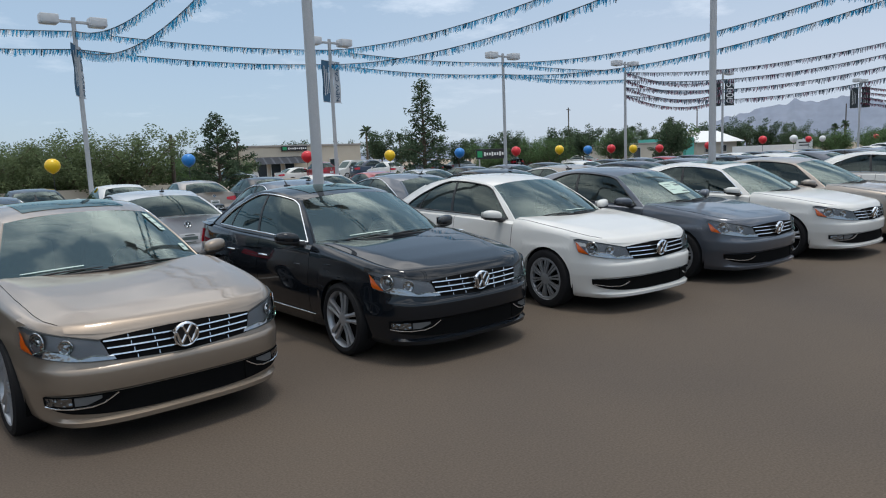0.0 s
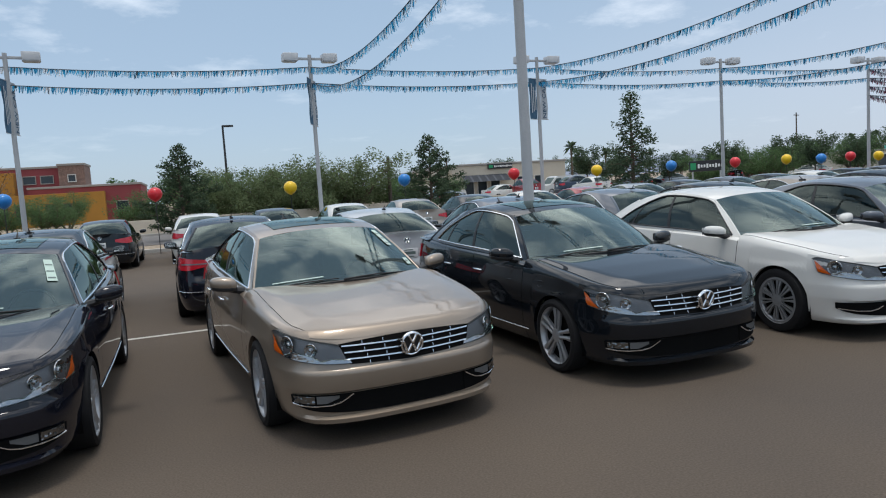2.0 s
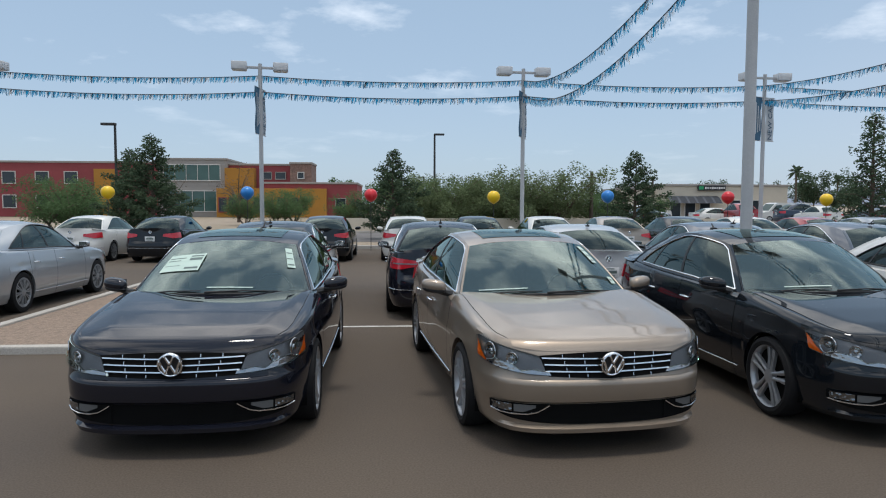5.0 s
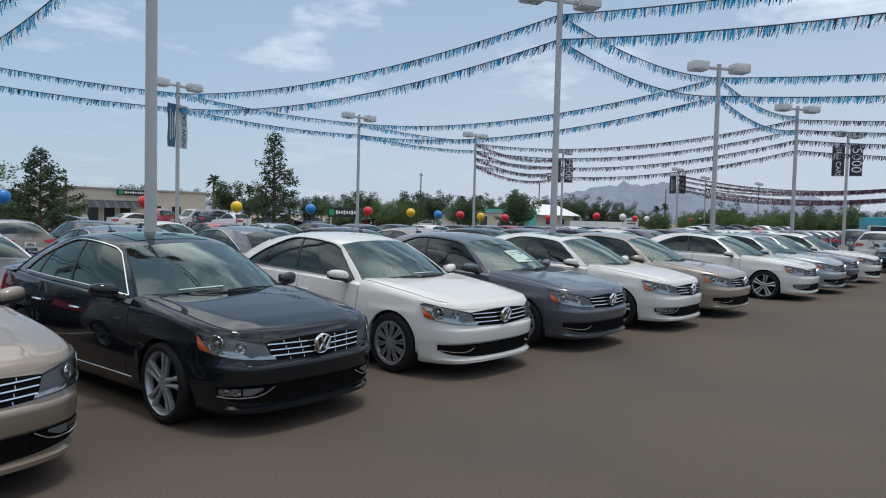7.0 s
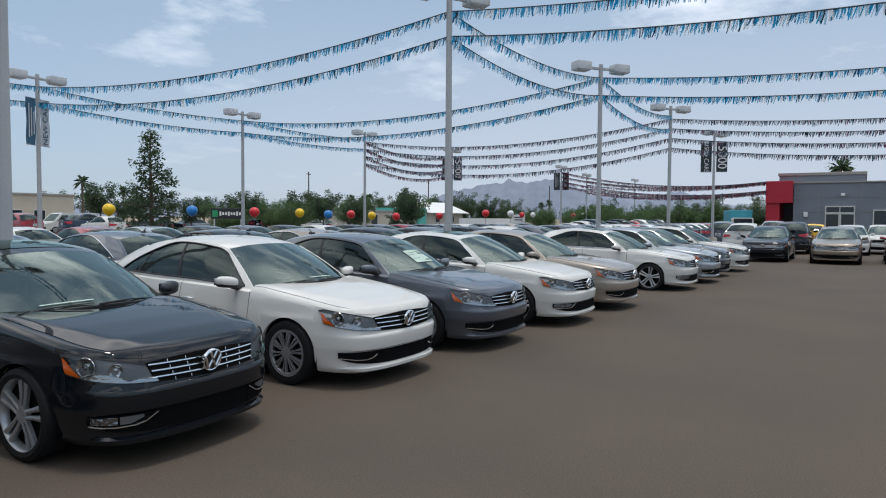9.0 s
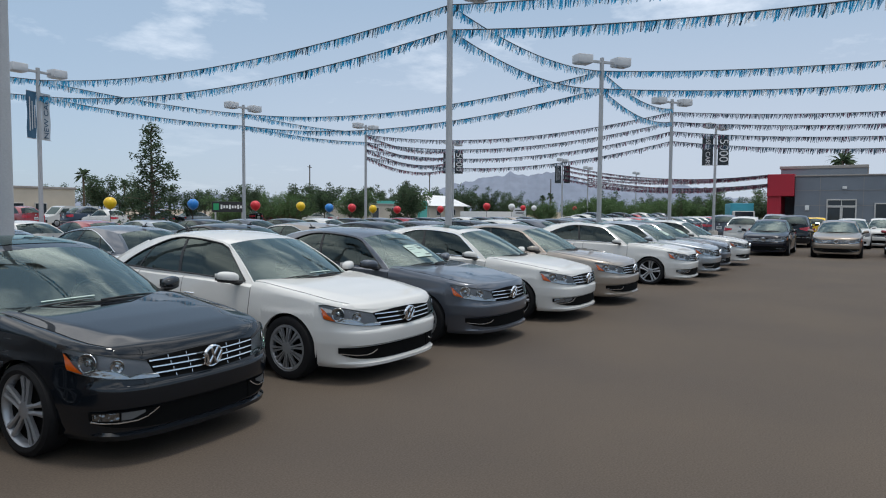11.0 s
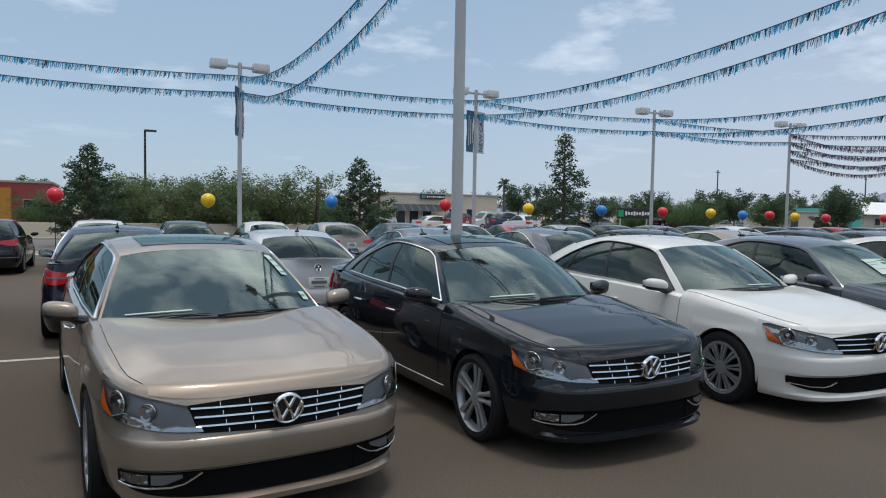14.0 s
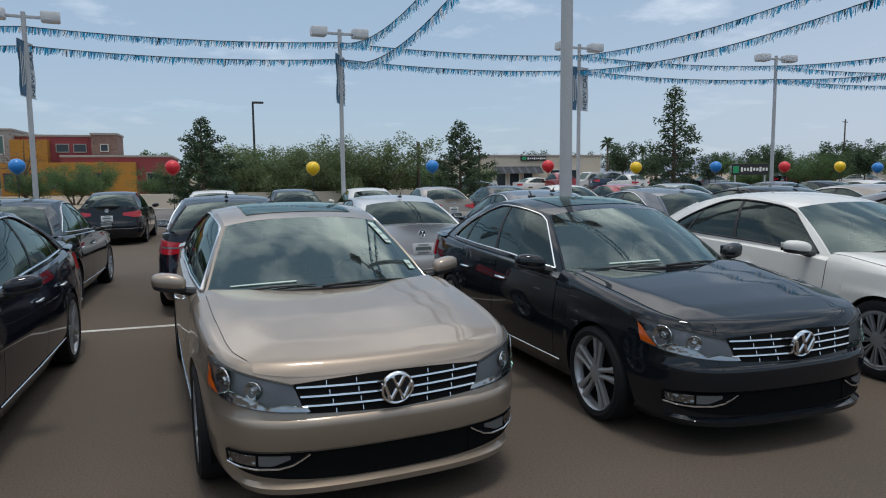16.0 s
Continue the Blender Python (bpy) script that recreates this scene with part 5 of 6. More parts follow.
def tree(name, h, kind, mat, seed, leaves=3500, wide=0.30):
    """Tapered trunk, limbs and many small leaf clumps; kind gives the crown's habit."""
    r = random.Random(seed)
    t = empty(name)
    wood = []
    tips = []
    if kind == "spire":
        wood.append(tube([(0, 0, 0), (0.03, 0.02, h * 0.4), (-0.02, 0.03, h * 0.75), (0, 0, h * 0.98)], [0.022 * h, 0.016 * h, 0.008 * h, 0.003 * h], 8))
        n = 64
        for i in range(n):
            z = h * (0.05 + 0.92 * i / n)
            a = i * 2.4 + r.uniform(-0.3, 0.3)
            fr = 1 - (z / h)
            ln = h * (0.02 + wide * min(1, fr * 1.45)) * r.uniform(0.5, 1.15)
            e = Vector((math.cos(a) * ln, math.sin(a) * ln, z + ln * 0.25))
            wood.append(tube([(0, 0, z), tuple(Vector((0, 0, z)).lerp(e, 0.5) + Vector((0, 0, 0.04 * h * fr))), tuple(e)], [0.006 * h, 0.004 * h, 0.0015 * h], 5))
            many = max(1, round(18 * ln / h))
            for k in range(many):
                tips.append((Vector((0, 0, z)).lerp(e, 0.3 + 0.75 * (k + 1) / many), 0.034 * h))
    else:
        stems = 3 if kind == "bush" else 1
        for s_ in range(stems):
            ang = 2.1 * s_ + seed
            base = Vector((0.12 * math.cos(ang), 0.12 * math.sin(ang), 0)) * (stems - 1)
            fork = base * 3 + Vector((0, 0, h * (0.16 if kind == "bush" else 0.32)))
            wood.append(tube([tuple(base), tuple(base.lerp(fork, 0.6)), tuple(fork)], [0.025 * h, 0.02 * h, 0.016 * h], 7))
            for i in range(9):
                a = ang + i * 2.4 + r.uniform(-0.4, 0.4)
                sp = h * (0.50 if kind == "bush" else 0.34) * r.uniform(0.5, 1.1)
                e = fork + Vector((math.cos(a) * sp, math.sin(a) * sp, h * r.uniform(0.12, 0.62 if kind == "bush" else 0.60)))
                mid = fork.lerp(e, 0.5) + Vector((0, 0, 0.06 * h))
                wood.append(tube([tuple(fork), tuple(mid), tuple(e)], [0.012 * h, 0.007 * h, 0.003 * h], 5))
                for k in range(5):
                    q = fork.lerp(e, 0.4 + 0.17 * k) + Vector((r.uniform(-1, 1), r.uniform(-1, 1), r.uniform(-0.6, 0.8))) * 0.09 * h
                    tips.append((q, 0.085 * h))
    build("trunk", join(*wood), BARK, t)
    v, f = [], []
    sz = (0.009 * h + 0.038) * (1.7 if kind == "round" else 0.92 if kind == "bush" else 0.92)
    for i in range(leaves):
        c, rad = tips[r.randrange(len(tips))]
        d = Vector((r.gauss(0, 1), r.gauss(0, 1), r.gauss(0, 0.8)))
        if d.length > 1.7:
            d *= 1.7 / d.length
        p = c + d * rad * 0.75
        if p.z < 0.1:
            p.z = 0.1 + r.random() * 0.3
        a = Vector((r.uniform(-1, 1), r.uniform(-1, 1), r.uniform(-0.6, 0.6))).normalized() * sz * r.uniform(0.6, 1.5)
        b = a.cross(Vector((r.uniform(-1, 1), r.uniform(-1, 1), r.uniform(-1, 1)))).normalized() * sz * r.uniform(0.3, 0.7)
        k = len(v)
        v += [tuple(p - a), tuple(p + b), tuple(p + a), tuple(p - b)]
        f.append((k, k + 1, k + 2, k + 3))
    cr = build("crown", (v, f), mat, t, smooth=False)
    return t


def plant(tpl, spots, label, category="tree", group="trees"):
    tagged(tpl, label, category, group)
    for i, (x, y, s_, a) in enumerate(spots):
        m = pose(x, y, 0, 0, 0, a) @ Matrix.Diagonal((s_, s_, s_, 1))
        if i == 0:
            tpl.matrix_basis = m
        else:
            copy_thing(tpl, m)


plant(tree("tree", 5.0, "spire", LEAF_D, 3, 9000, 0.36), [(-4.1, 30, 0.9, 20), (8.3, 30, 1.0, 140), (-15.6, 29.5, 1.12, 250), (-17.2, 31, 1.0, 100), (60.5, 40, 1.15, 10)], "young green tree with a narrow pointed crown")
plant(tree("tree", 6.6, "spire", LEAF_D, 9, 4200, 0.205), [(21.0, 30, 1.0, 0)], "tall dark tree with a sparse spire-like crown")
plant(tree("tree", 4.6, "bush", LEAF_P, 5, 13000), [(6.2, 40, 1.1, 30), (3.8, 40, 0.92, 200), (2.0, 41, 0.85, 160), (-0.3, 41, 0.85, 80), (-2.3, 42, 0.9, 300)], "pale green desert tree with many fine branches")
plant(tree("tree", 4.4, "bush", LEAF_M, 12, 9500), [(-2.8, 44, 0.9, 60), (0.6, 45, 1.05, 10), (-6.5, 44, 0.8, 120), (3.0, 46, 1.05, 80), (6, 45, 0.8, 230), (9.5, 42, 0.8, 50), (11.5, 44, 0.75, 10), (-13, 50, 0.8, 20), (-16, 52, 0.75, 80), (-31, 36, 1.0, 20), (-38, 40, 1.0, 60), (-26, 44, 1.0, 10), (46, 44, 1.0, 77), (50, 50, 1.1, 33), (64, 50, 1.2, 10), (-13.5, 62, 0.95, 200), (-22, 34, 0.95, 260), (16.5, 62, 0.8, 20), (22, 63, 0.8, 190), (41, 47, 0.9, 215), (58, 52, 1.1, 20)], "broad green desert tree branching from the ground")
rb = random.Random(15)


def bearing(deg, dist):
    return -3.5 + dist * math.sin(radians(deg)), -4.2 + dist * math.cos(radians(deg))


rt = random.Random(8)
plant(tree("tree", 7.0, "round", LEAF_D, 21, 3000), [(44 + 5.5 * i + rt.uniform(-2, 2), 80 + rt.uniform(-8, 14), rt.uniform(0.7, 1.1), rt.uniform(0, 360)) for i in range(18)] + [(*bearing(b_, d_), s__, b_ * 9) for b_, d_, s__ in ((42.4, 70, 0.78), (46.8, 72, 0.82), (48.7, 78, 0.8), (51.4, 75, 0.72), (55.5, 70, 0.82), (38.5, 74, 0.66))], "dark green tree in the distance")
plant(tree("tree", 6.0, "round", LEAF_M, 33, 2800), [(74 + 7 * i + rt.uniform(-3, 3), 62 + rt.uniform(-20, 14) - 2 * i, rt.uniform(0.65, 1.0), rt.uniform(0, 360)) for i in range(18) if i not in (2, 3, 4, 5)] + [(-30 + 8 * i, 125, 1.3, i * 70) for i in range(5)], "mid-green tree in the distance")
plant(tree("tree", 9.0, "round", LEAF_D, 41, 2600), [(60 + 22 * i + rt.uniform(-6, 6), 190 + rt.uniform(-30, 40) - 9 * i, rt.uniform(0.7, 1.2), rt.uniform(0, 360)) for i in range(16)], "far dark green tree")

plant(tree("tree", 4.6, "round", LEAF_M, 52, 2600), [(*bearing(58 + 1.05 * i + rb.uniform(-0.4, 0.4), rb.uniform(80, 118) if i > 8 else rb.uniform(138, 160)), rb.uniform(0.65, 0.95), rb.uniform(0, 360)) for i in range(26)], "rounded green street tree in the distance")
plant(tree("tree", 4.6, "spire", LEAF_M, 57, 3600, 0.34), [(*bearing(b_, d_), s__, b_ * 7) for b_, d_, s__ in ((77.5, 88, 1.0), (80, 98, 1.1), (83, 100, 1.05))], "young broad cone-shaped street tree")
plant(tree("tree", 8.0, "round", LEAF_D, 63, 2100), [(*bearing(20 + 3.1 * i + rb.uniform(-1, 1), rb.uniform(120, 190)), rb.uniform(0.7, 1.1), rb.uniform(0, 360)) for i in range(22)], "large dark tree far off")

plant(tree("tree", 4.5, "bush", LEAF_M, 77, 8500), [(74.7, 29.4, 0.82, 0), (79.1, 26.4, 1.02, 110), (77.1, 23.2, 1.12, 200), (78.1, 19.7, 1.04, 20), (83.9, 17.0, 1.10, 310), (93.9, 18.9, 1.05, 75), (104, 20, 0.9, 15)], "broad full green tree beyond the lot")
plant(tree("tree", 7.0, "round", LEAF_D, 81, 3600), [(111.3, 57.1, 0.86, 0), (113.4, 57.2, 0.7, 70), (112.7, 54.2, 0.58, 100), (114.7, 50.1, 0.62, 200), (117, 48.6, 0.6, 20), (125, 73.3, 1.05, 33), (126.5, 70.9, 0.78, 66), (123.7, 22.7, 0.72, 9), (124.2, 20.6, 0.66, 120), (105.2, 13.4, 0.68, 240), (104, 10.5, 0.6, 210), (86, 6.3, 0.6, 45), (101.4, 87.5, 1.15, 10), (106.5, 81.4, 1.12, 95), (109.5, 77.4, 1.0, 170), (112.8, 72.3, 1.1, 220), (115.3, 68.6, 1.05, 300), (117, 66, 0.95, 60)], "dark green tree beyond the lot")


def palm(h, seed):
    r = random.Random(seed)
    t = empty("palm_tree")
    build("trunk", tube([(0, 0, 0), (0.1, 0, h * 0.5), (0.05, 0, h)], [0.22, 0.17, 0.15], 10), BARK, t)
    v, f = [], []
    for i in range(46):
        a, el = r.uniform(0, 6.28), r.uniform(-0.7, 1.3)
        ln = r.uniform(1.2, 1.7)
        c = Vector((0.05, 0, h))
        dv = Vector((math.cos(a) * math.cos(el), math.sin(a) * math.cos(el), math.sin(el)))
        sd = Vector((-math.sin(a), math.cos(a), 0)) * 0.22
        k = len(v)
        mid, end = c + dv * ln * 0.6, c + dv * ln - Vector((0, 0, 0.25 * ln))
        v += [tuple(c), tuple(mid - sd), tuple(end), tuple(mid + sd)]
        f.append((k, k + 1, k + 2, k + 3))
    build("crown", (v, f), LEAF_D, t, smooth=False)
    return t


plant(palm(7.0, 2), [(53, 90, 0.92, 0), (78, 118, 1.0, 60), (150, 120, 1.1, 30), (165, 125, 1.2, 80), (185, 100, 1.0, 10), (134.9, 53.8, 0.78, 15), (134.4, 55.3, 0.71, 75), (140.9, 65, 0.57, 140)], "fan palm with a shaggy crown", "palm tree", "palms")
plant(palm(6.0, 7), [(91.5, -1.5, 1.33, 0)], "fan palm behind the grey building", "palm tree", "palms")

plant(tree("tree", 6.5, "bare", BARK, 71, 500), [(-18.3, 60, 0.9, 0), (-26, 66, 0.85, 90)], "bare brown tree with thin branches")

# ---------------- buildings ----------------
STUCCO = material("stucco_cream", (0.55, 0.49, 0.40), 0.9, scale=0.6, amount=0.25, fine=0.08, bump=0.3, bump_scale=30)
BRICKRED = material("stucco_maroon", (0.26, 0.055, 0.06), 0.9, scale=0.5, amount=0.3, fine=0.08, bump=0.3, bump_scale=30)
ORANGE = material("stucco_orange", (0.38, 0.18, 0.03), 0.9, scale=0.5, amount=0.25, fine=0.08, bump=0.3, bump_scale=30)
GREYST = material("stucco_grey", (0.19, 0.215, 0.245), 0.85, scale=0.4, amount=0.2, fine=0.06, bump=0.2, bump_scale=30)
REDST = material("panel_red", (0.42, 0.012, 0.03), 0.5, scale=0.5, amount=0.2)
TRIMC = material("parapet_trim", (0.30, 0.28, 0.26), 0.85, scale=1, amount=0.2)
STONE = material("stacked_stone", (0.24, 0.15, 0.12), 0.95, scale=3, amount=0.6, fine=0.25, bump=0.8, bump_scale=9, dark=(0.10, 0.07, 0.06))
WINM = material("window_pane", (0.03, 0.04, 0.05), 0.08, scale=2, amount=0.3)
GREENGL = material("green_pane", (0.06, 0.12, 0.11), 0.06, scale=1, amount=0.3)
FRAMEW = material("window_frame", (0.60, 0.58, 0.55), 0.6, scale=2, amount=0.2)
AWN = material("awning_dark", (0.03, 0.035, 0.045), 0.8, scale=3, amount=0.3)
AWNS = material("awning_stripe", (0.075, 0.085, 0.10), 0.8, scale=3, amount=0.3)
BLACKP = material("sign_black", (0.02, 0.02, 0.022), 0.5, scale=2, amount=0.2)
GREENP = material("sign_green", (0.02, 0.30, 0.12), 0.5, scale=2, amount=0.2)
WHITEP = material("sign_white", (0.75, 0.75, 0.73), 0.5, scale=2, amount=0.15)


def wall_block(parent, x0, x1, y0, y1, z1, mat, trim=True, name="wall", z0=0.0):
    w = build(name, box((x0 + x1) / 2, (y0 + y1) / 2, (z0 + z1) / 2, x1 - x0, y1 - y0, z1 - z0, 0.03), mat, parent, smooth=False)
    if trim:
        build("parapet", box((x0 + x1) / 2, (y0 + y1) / 2, z1 + 0.12, x1 - x0 + 0.2, y1 - y0 + 0.2, 0.25, 0.04), TRIMC, parent, smooth=False)
    return w


def win(parent, x, y, z, w, h, face="-y", cols=1, mat=None, frame_mat=None):
    """A framed window standing proud of a wall that faces -y or -x."""
    def bx(a, b, c, sa, sb, sc):
        return box(x + a, y + b, z + c, sa, sb, sc, 0.01) if face == "-y" else box(x + b, y + a, z + c, sb, sa, sc, 0.01)
    t = 0.09
    fr = [bx(0, -0.02, h / 2, w + t, 0.12, t), bx(0, -0.02, -h / 2, w + t, 0.14, t), bx(-w / 2, -0.02, 0, t, 0.12, h), bx(w / 2, -0.02, 0, t, 0.12, h)]
    fr += [bx(-w / 2 + w * k / cols, -0.02, 0, 0.06, 0.10, h) for k in range(1, cols)]
    o = build("window", join(*fr), frame_mat or FRAMEW, parent, smooth=False)
    for k in range(cols):
        build("pane", bx(-w / 2 + w * (k + 0.5) / cols, 0.0, 0, w / cols - 0.06, 0.05, h - 0.06), mat or WINM, o, smooth=False)
    return o


# the coloured two-storey building across the street
cb = tagged(empty("office_building"), "two-storey maroon and orange stucco building with a stone tower", "building", kind="structure")
wall_block(cb, -62, -33.7, 85.5, 100, 6.75, BRICKRED)
wall_block(cb, -33.7, -25.2, 85, 100, 7.2, TRIMC)
wall_block(cb, -25.2, -17.2, 86, 100, 6.6, BRICKRED)
wall_block(cb, -17.2, -14.5, 84.6, 90, 6.75, STONE)
wall_block(cb, -20.3, -8.7, 84, 98, 4.2, BRICKRED, trim=True)
wall_block(cb, -41.6, -39.0, 85.1, 87, 6.0, ORANGE, trim=False, name="pier")
wall_block(cb, -25.4, -21.7, 84.7, 88, 6.2, ORANGE, trim=False, name="pier")
wall_block(cb, -26.0, -12.5, 82.8, 84.1, 3.6, ORANGE, trim=False, name="porch_wall")
win(cb, -29.5, 84.95, 5.6, 7.0, 2.0, cols=5, mat=GREENGL)
win(cb, -29.5, 84.95, 2.0, 6.0, 2.6, cols=4, mat=GREENGL)
for wx in (-60, -56, -52, -48, -44.5):
    win(cb, wx, 85.45, 4.9, 1.6, 1.5)
    win(cb, wx, 85.45, 1.9, 1.6, 1.6)
for wx in (-20.4, -18.6):
    win(cb, wx, 85.95, 5.3, 1.3, 0.9, frame_mat=TRIMC)
for wx in (-25.2, -24.0, -22.6, -21.0, -18.0, -16.4):
    win(cb, wx, 82.75, 1.55, 1.0, 1.8, frame_mat=BRICKRED)
win(cb, -10.8, 83.95, 1.75, 1.3, 1.3, frame_mat=TRIMC)
win(cb, -15.85, 84.55, 5.3, 0.8, 0.8)

# the cream rental office
eb = tagged(empty("rental_office"), "low cream stucco office with a dark awning", "building", kind="structure")
wall_block(eb, 27.0, 43.0, 75, 90, 3.95, STUCCO, trim=False)
build("parapet", box(35, 82.5, 4.05, 16.3, 15.3, 0.25, 0.05), TRIMC, eb, smooth=False)
wall_block(eb, 24.5, 28.4, 76, 88, 3.55, STUCCO, trim=True)
aw = build("awning", grid([[(28.2 + 6.2 * i / 12, 75 - 1.3 * j / 4, 2.75 - 0.85 * (j / 4) ** 1.3) for j in range(5)] for i in range(13)]), AWN, eb, "dark striped awning")
for i in range(0, 12, 2):
    build("awning_stripe", grid([[(28.2 + 6.2 * (i + k) / 12, 75 - 1.3 * j / 4, 2.757 - 0.85 * (j / 4) ** 1.3) for j in range(5)] for k in (0, 0.5)]), AWNS, aw)
for wx in (25.3, 26.3, 29.2, 31.0, 32.8, 36.5, 39.0):
    win(eb, wx, 74.95 if wx > 28.4 else 75.95, 1.3, 0.9 if wx < 28 else 1.3, 2.0)


def board(name, x, y, z, w, h, yaw, label, posts=True, back=BLACKP, bars=()):
    """A sign board with plain bars in place of its writing."""
    s_ = empty(name, pose(x, y, 0, 0, 0, yaw))
    build("panel", box(0, 0, z, w, 0.14, h, 0.02), back, s_, smooth=False)
    for bx, bz, bw, bh, bm in bars:
        build("print_bar", box(bx * w, -0.08, z + bz * h, bw * w, 0.02, bh * h), bm, s_, smooth=False)
    if posts:
        for sx in (-1, 1):
            build("post", tube([(sx * w * 0.4, 0, 0), (sx * w * 0.4, 0, z - h * 0.4)], 0.06, 8), POLEM, s_)
    return tagged(s_, label, "sign")


name_bars = [(-0.38, 0, 0.16, 0.62, GREENP)] + [(-0.22 + 0.083 * k, 0.0, 0.055, 0.26 if k % 3 else 0.40, WHITEP) for k in range(9)]
board("sign", 33.5, 74.8, 3.72, 3.4, 0.62, 0, "black fascia sign with white and green bars", False, BLACKP, name_bars)
board("sign", 35.2, 40, 1.95, 2.6, 0.85, -38, "black roadside sign with white and green bars", True, BLACKP, name_bars)
board("sign", 78.0, 34.2, 1.65, 1.7, 1.1, -64, "white letter board on posts with dark bars", True, WHITEP, [(0, 0.2, 0.7, 0.12, BLACKP), (0, -0.1, 0.6, 0.12, BLACKP)])

# dealership building at the far end
db = tagged(empty("showroom"), "low grey showroom with a red entrance block", "building", kind="structure")
wall_block(db, 60, 90, -20, 0.93, 4.75, GREYST, trim=False)
build("parapet", box(75, -9.5, 4.8, 30.2, 21.0, 0.12, 0.02), TRIMC, db, smooth=False)
wall_block(db, 59.4, 66, 0.95, 2.95, 4.95, REDST, trim=False, name="red_block", z0=3.15)
wall_block(db, 59.6, 66, 1.9, 2.93, 3.2, REDST, trim=False, name="red_pier")
wall_block(db, 63, 75, -4.1, 2.3, 5.55, GREYST, trim=True, name="upper_wall")
for zz in (1.2, 2.4, 3.6):
    build("wall_joint", box(59.99, -9.5, zz, 0.03, 20.8, 0.03), TRIMC, db, smooth=False)
for yy in (-0.9, -3.9, -7.5, -11.5, -15.5):
    build("wall_joint", box(59.99, yy, 2.38, 0.03, 0.03, 4.7), TRIMC, db, smooth=False)
win(db, 59.95, -1.9, 1.15, 0.95, 2.25, face="-x", frame_mat=FRAMEW, mat=WINM)
win(db, 59.95, -2.95, 1.15, 0.95, 2.25, face="-x", frame_mat=FRAMEW, mat=WINM)
win(db, 59.95, -2.42, 2.6, 2.0, 0.5, face="-x", cols=2, frame_mat=FRAMEW, mat=WINM)
win(db, 59.95, -5.2, 1.4, 1.0, 2.3, face="-x", frame_mat=FRAMEW, mat=WINM)
build("wall_lamp", box(59.9, -2.6, 3.8, 0.2, 0.3, 0.22, 0.04), WHITEP, db)
build("meter_box", box(59.93, 0.0, 2.2, 0.12, 0.3, 0.4, 0.02), WHITEP, db)

# teal box truck
TEAL = material("truck_teal", (0.05, 0.33, 0.42), 0.5, scale=1, amount=0.2)
tk = tagged(empty("box_truck", pose(76, 7.2, 0, 0, 0, -75)), "teal box truck with printed side panels", "truck")
build("box_body", box(0, 2.6, 1.72, 2.3, 5.4, 2.1, 0.05), TEAL, tk, smooth=False)
build("cab", join(box(0, -1.1, 1.25, 2.1, 1.7, 1.4, 0.15), box(0, -2.0, 0.9, 2.0, 0.9, 0.7, 0.15)), PAINT["white"], tk)
build("cab_window", box(0, -1.75, 1.6, 1.8, 0.5, 0.6, 0.1), WINM, tk)
for sx in (-1, 1):
    for yy in (-1.4, 4.0):
        build("wheel", moved(lathe([(0.0, 0.1), (0.3, 0.1), (0.42, 0.12), (0.45, 0.05), (0.45, -0.1), (0.0, -0.1)], 20), Matrix.Translation((sx * 1.0, yy, 0.45))), RUBBER, tk)

# white-roofed house and low walls in the distance
hs = tagged(empty("house", pose(5, -15.7, 0)), "low pale house with a white metal roof", "house", kind="structure")
wall_block(hs, 92, 104, 76, 84, 2.6, STUCCO, trim=False)
build("roof", ([(91, 75, 2.6), (105, 75, 2.6), (105, 85, 2.6), (91, 85, 2.6), (91.5, 80, 4.6), (104.5, 80, 4.6)], [(0, 1, 5, 4), (2, 3, 4, 5), (0, 4, 3), (1, 2, 5)]), WHITEP, hs, smooth=False)
win(hs, 95, 75.95, 1.5, 1.4, 1.1)
win(hs, 100, 75.95, 1.5, 1.4, 1.1)
TURQ = material("stucco_turquoise", (0.10, 0.42, 0.36), 0.85, scale=0.6, amount=0.2)
ts = tagged(empty("shop_building", pose(6.6, -14.2, 0)), "small cream shop with a turquoise end wall", "building", kind="structure")
wall_block(ts, 66, 80, 70, 78, 2.5, STUCCO, trim=True)
wall_block(ts, 80, 82, 69.5, 78, 3.3, TURQ, trim=False, name="end_wall")
win(ts, 69, 69.95, 1.35, 1.6, 1.6)
win(ts, 74, 69.95, 1.35, 2.2, 1.6, cols=2)
tagged(sheet("boundary_wall", -8, 38.4, 20, 38.6, 0.85, STUCCO, thick=0.9), "low tan block wall beside the street", "wall", kind="structure")
tagged(build("white_fence", moved(box(0, 0, 0.85, 8.0, 0.2, 1.7, 0.01), pose(89.3, 45, 0, 0, 0, -62)), WHITEP, smooth=False), "long white wall in the distance", "wall", kind="structure")

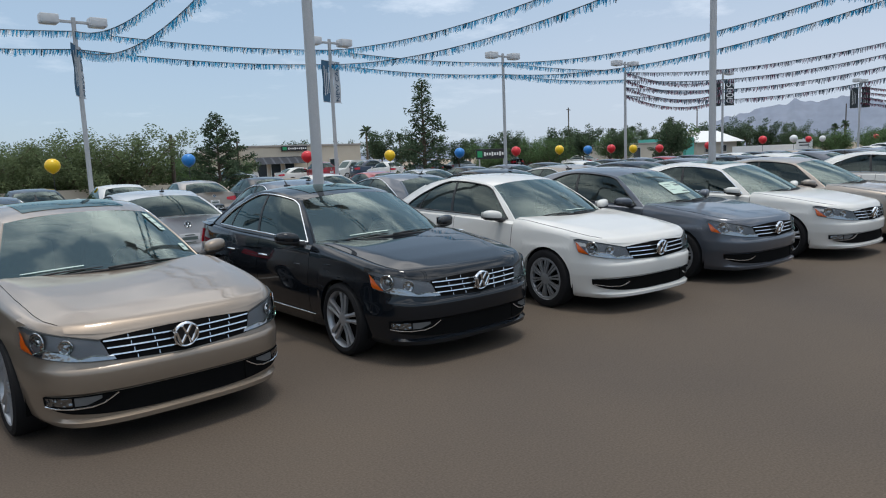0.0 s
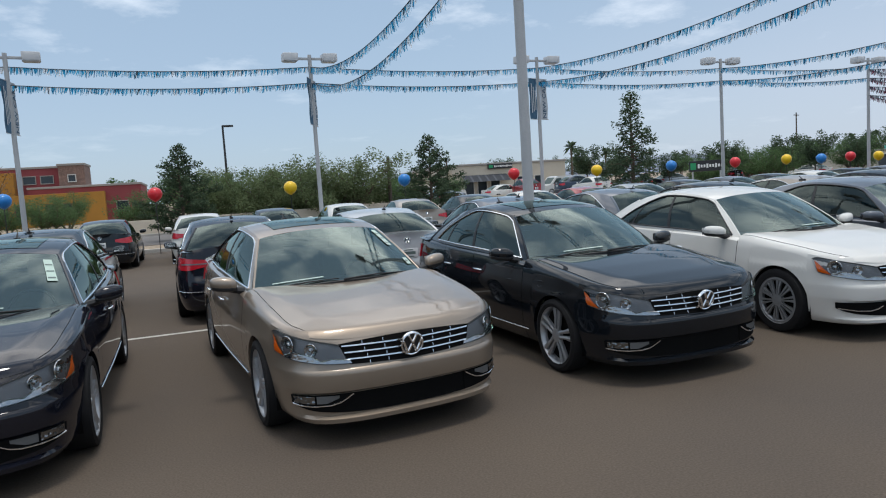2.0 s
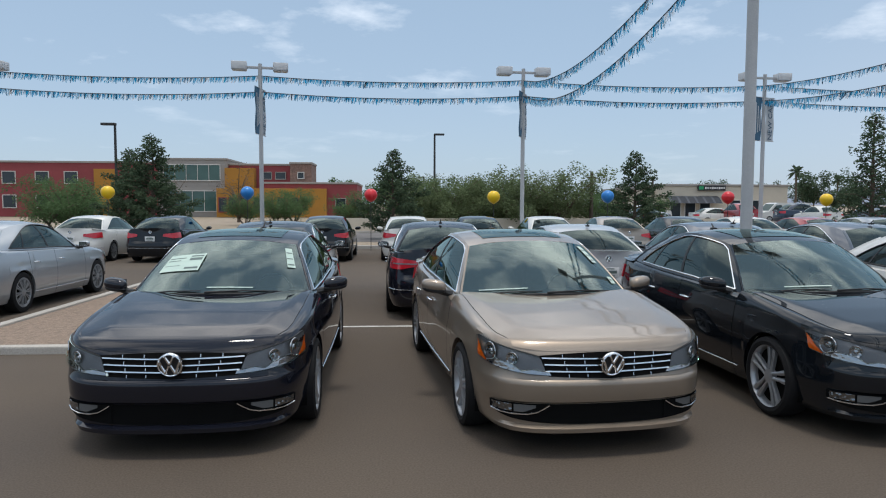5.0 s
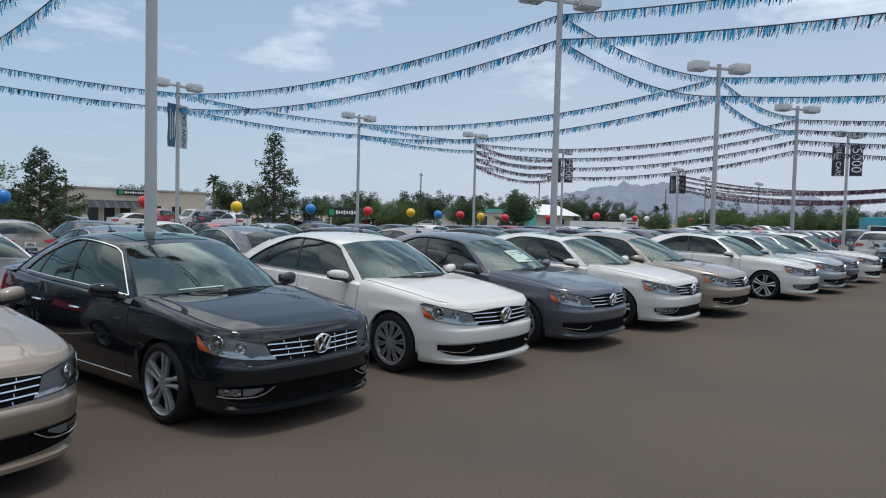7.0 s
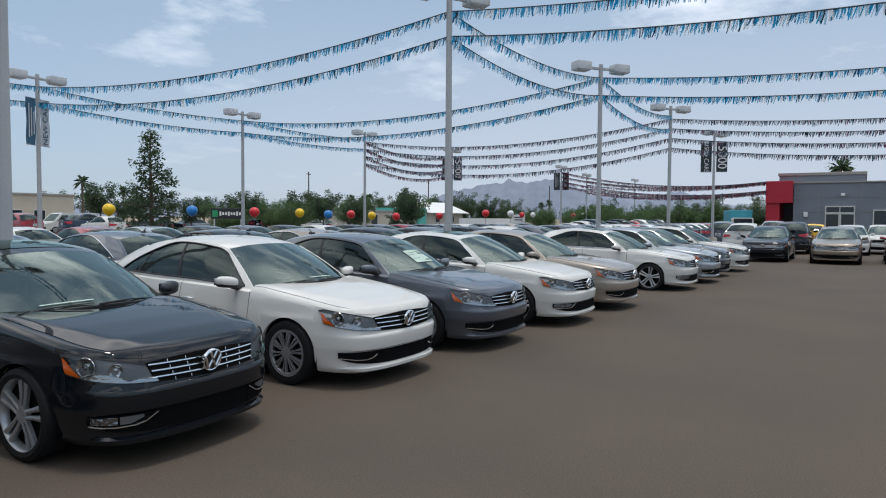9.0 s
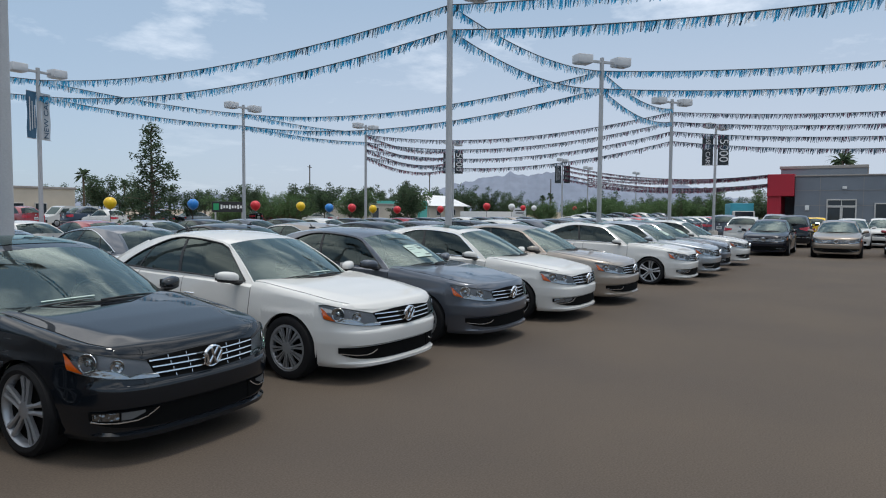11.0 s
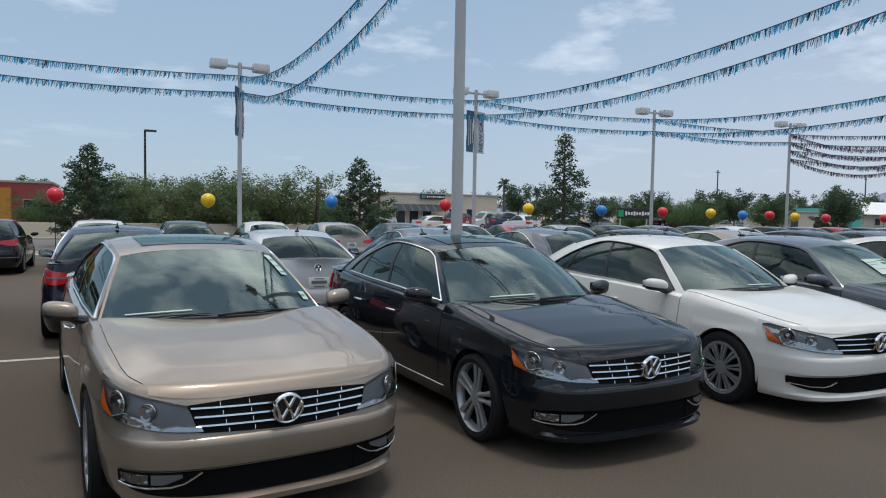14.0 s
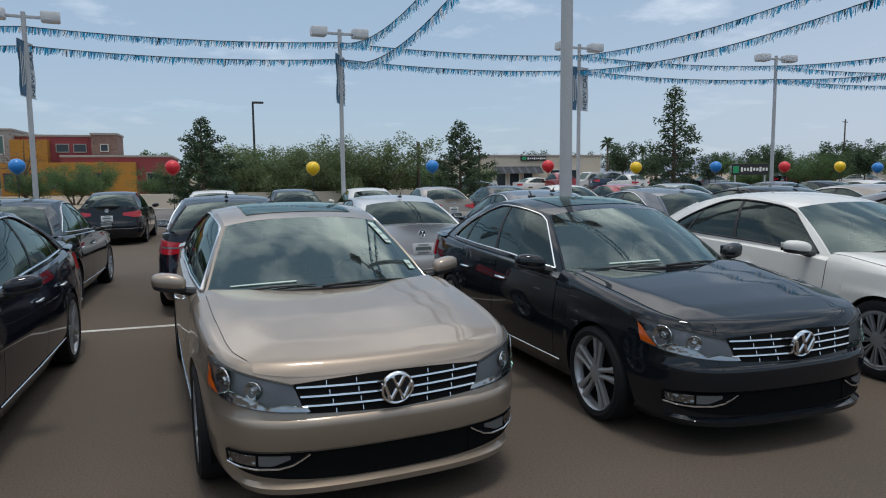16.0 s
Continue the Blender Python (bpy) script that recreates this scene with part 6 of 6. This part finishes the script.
# dark street lamp and utility poles
WOODP = material("utility_wood", (0.09, 0.07, 0.055), 0.9, scale=3, amount=0.4)
for x, y, h, arm in ((-0.9, 49, 7.1, 1), (-19.8, 36, 6.2, -1), (-2.3, 80, 4.5, -1), (-0.6, 75, 4.8, -1)):
    sl_ = empty("street_lamp", pose(x, y, 0))
    build("pole", tube([(0, 0, 0), (0, 0, h)], [0.10, 0.07], 8), STAKE, sl_)
    build("lamp_head", box(0.35 * arm, 0, h, 0.8, 0.3, 0.14, 0.03), STAKE, sl_)
    tagged(sl_, "slim black street lamp with a flat head", "street lamp", "street lamps")
for x, y, h in ((8.9, 40, 3.9), (88.5, 80, 9.7), (24.5, 70, 4.8), (120, 75, 9.5), (150, 60, 9.5)):
    up = empty("utility_pole", pose(x, y, 0, 0, 0, 20))
    build("pole", tube([(0, 0, 0), (0, 0, h)], [0.14, 0.10], 8), WOODP, up)
    build("crossarm", box(0, 0, h - 0.4, 1.8 if h > 5 else 0.7, 0.1, 0.12, 0.01), WOODP, up)
    tagged(up, "weathered wooden utility pole with a crossarm", "utility pole", "utility poles")

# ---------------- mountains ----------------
# distance haze is put into the rock colour as a blue-grey tint
HAZED_ROCK = material("mountain_rock_haze_tint", (0.21, 0.24, 0.30), 1.0, scale=0.006, amount=0.35, fine=0.08, bump_scale=0.03, dark=(0.15, 0.18, 0.24))


def ridge(name, dist, a0, a1, height, seed, label):
    """A mountain range between two bearings (degrees from +y towards +x)."""
    P = []
    n = 220
    for i in range(n + 1):
        u = i / n
        a = radians(a0 + (a1 - a0) * u)
        env = math.sin(math.pi * u ** 0.75) ** 0.8
        hgt_ = height * env * (0.62 + 0.42 * noise.fractal(Vector((u * 4.2 + seed, seed, 0)), 1.15, 2.1, 6))
        hgt_ = max(4.0, hgt_)
        row = []
        for k in range(7):
            r = dist + 380 * k / 6 - 190
            rise = 1 - abs(k / 3 - 1) ** 1.2
            rough = 0.05 * height * noise.noise(Vector((u * 60, k * 1.7, seed))) * (1 if 0 < k < 6 else 0)
            row.append((math.sin(a) * r, math.cos(a) * r, -2 + hgt_ * rise + rough * rise))
        P.append(row)
    tagged(build(name, grid(P, flip=True), HAZED_ROCK), label, "mountains", kind="structure")


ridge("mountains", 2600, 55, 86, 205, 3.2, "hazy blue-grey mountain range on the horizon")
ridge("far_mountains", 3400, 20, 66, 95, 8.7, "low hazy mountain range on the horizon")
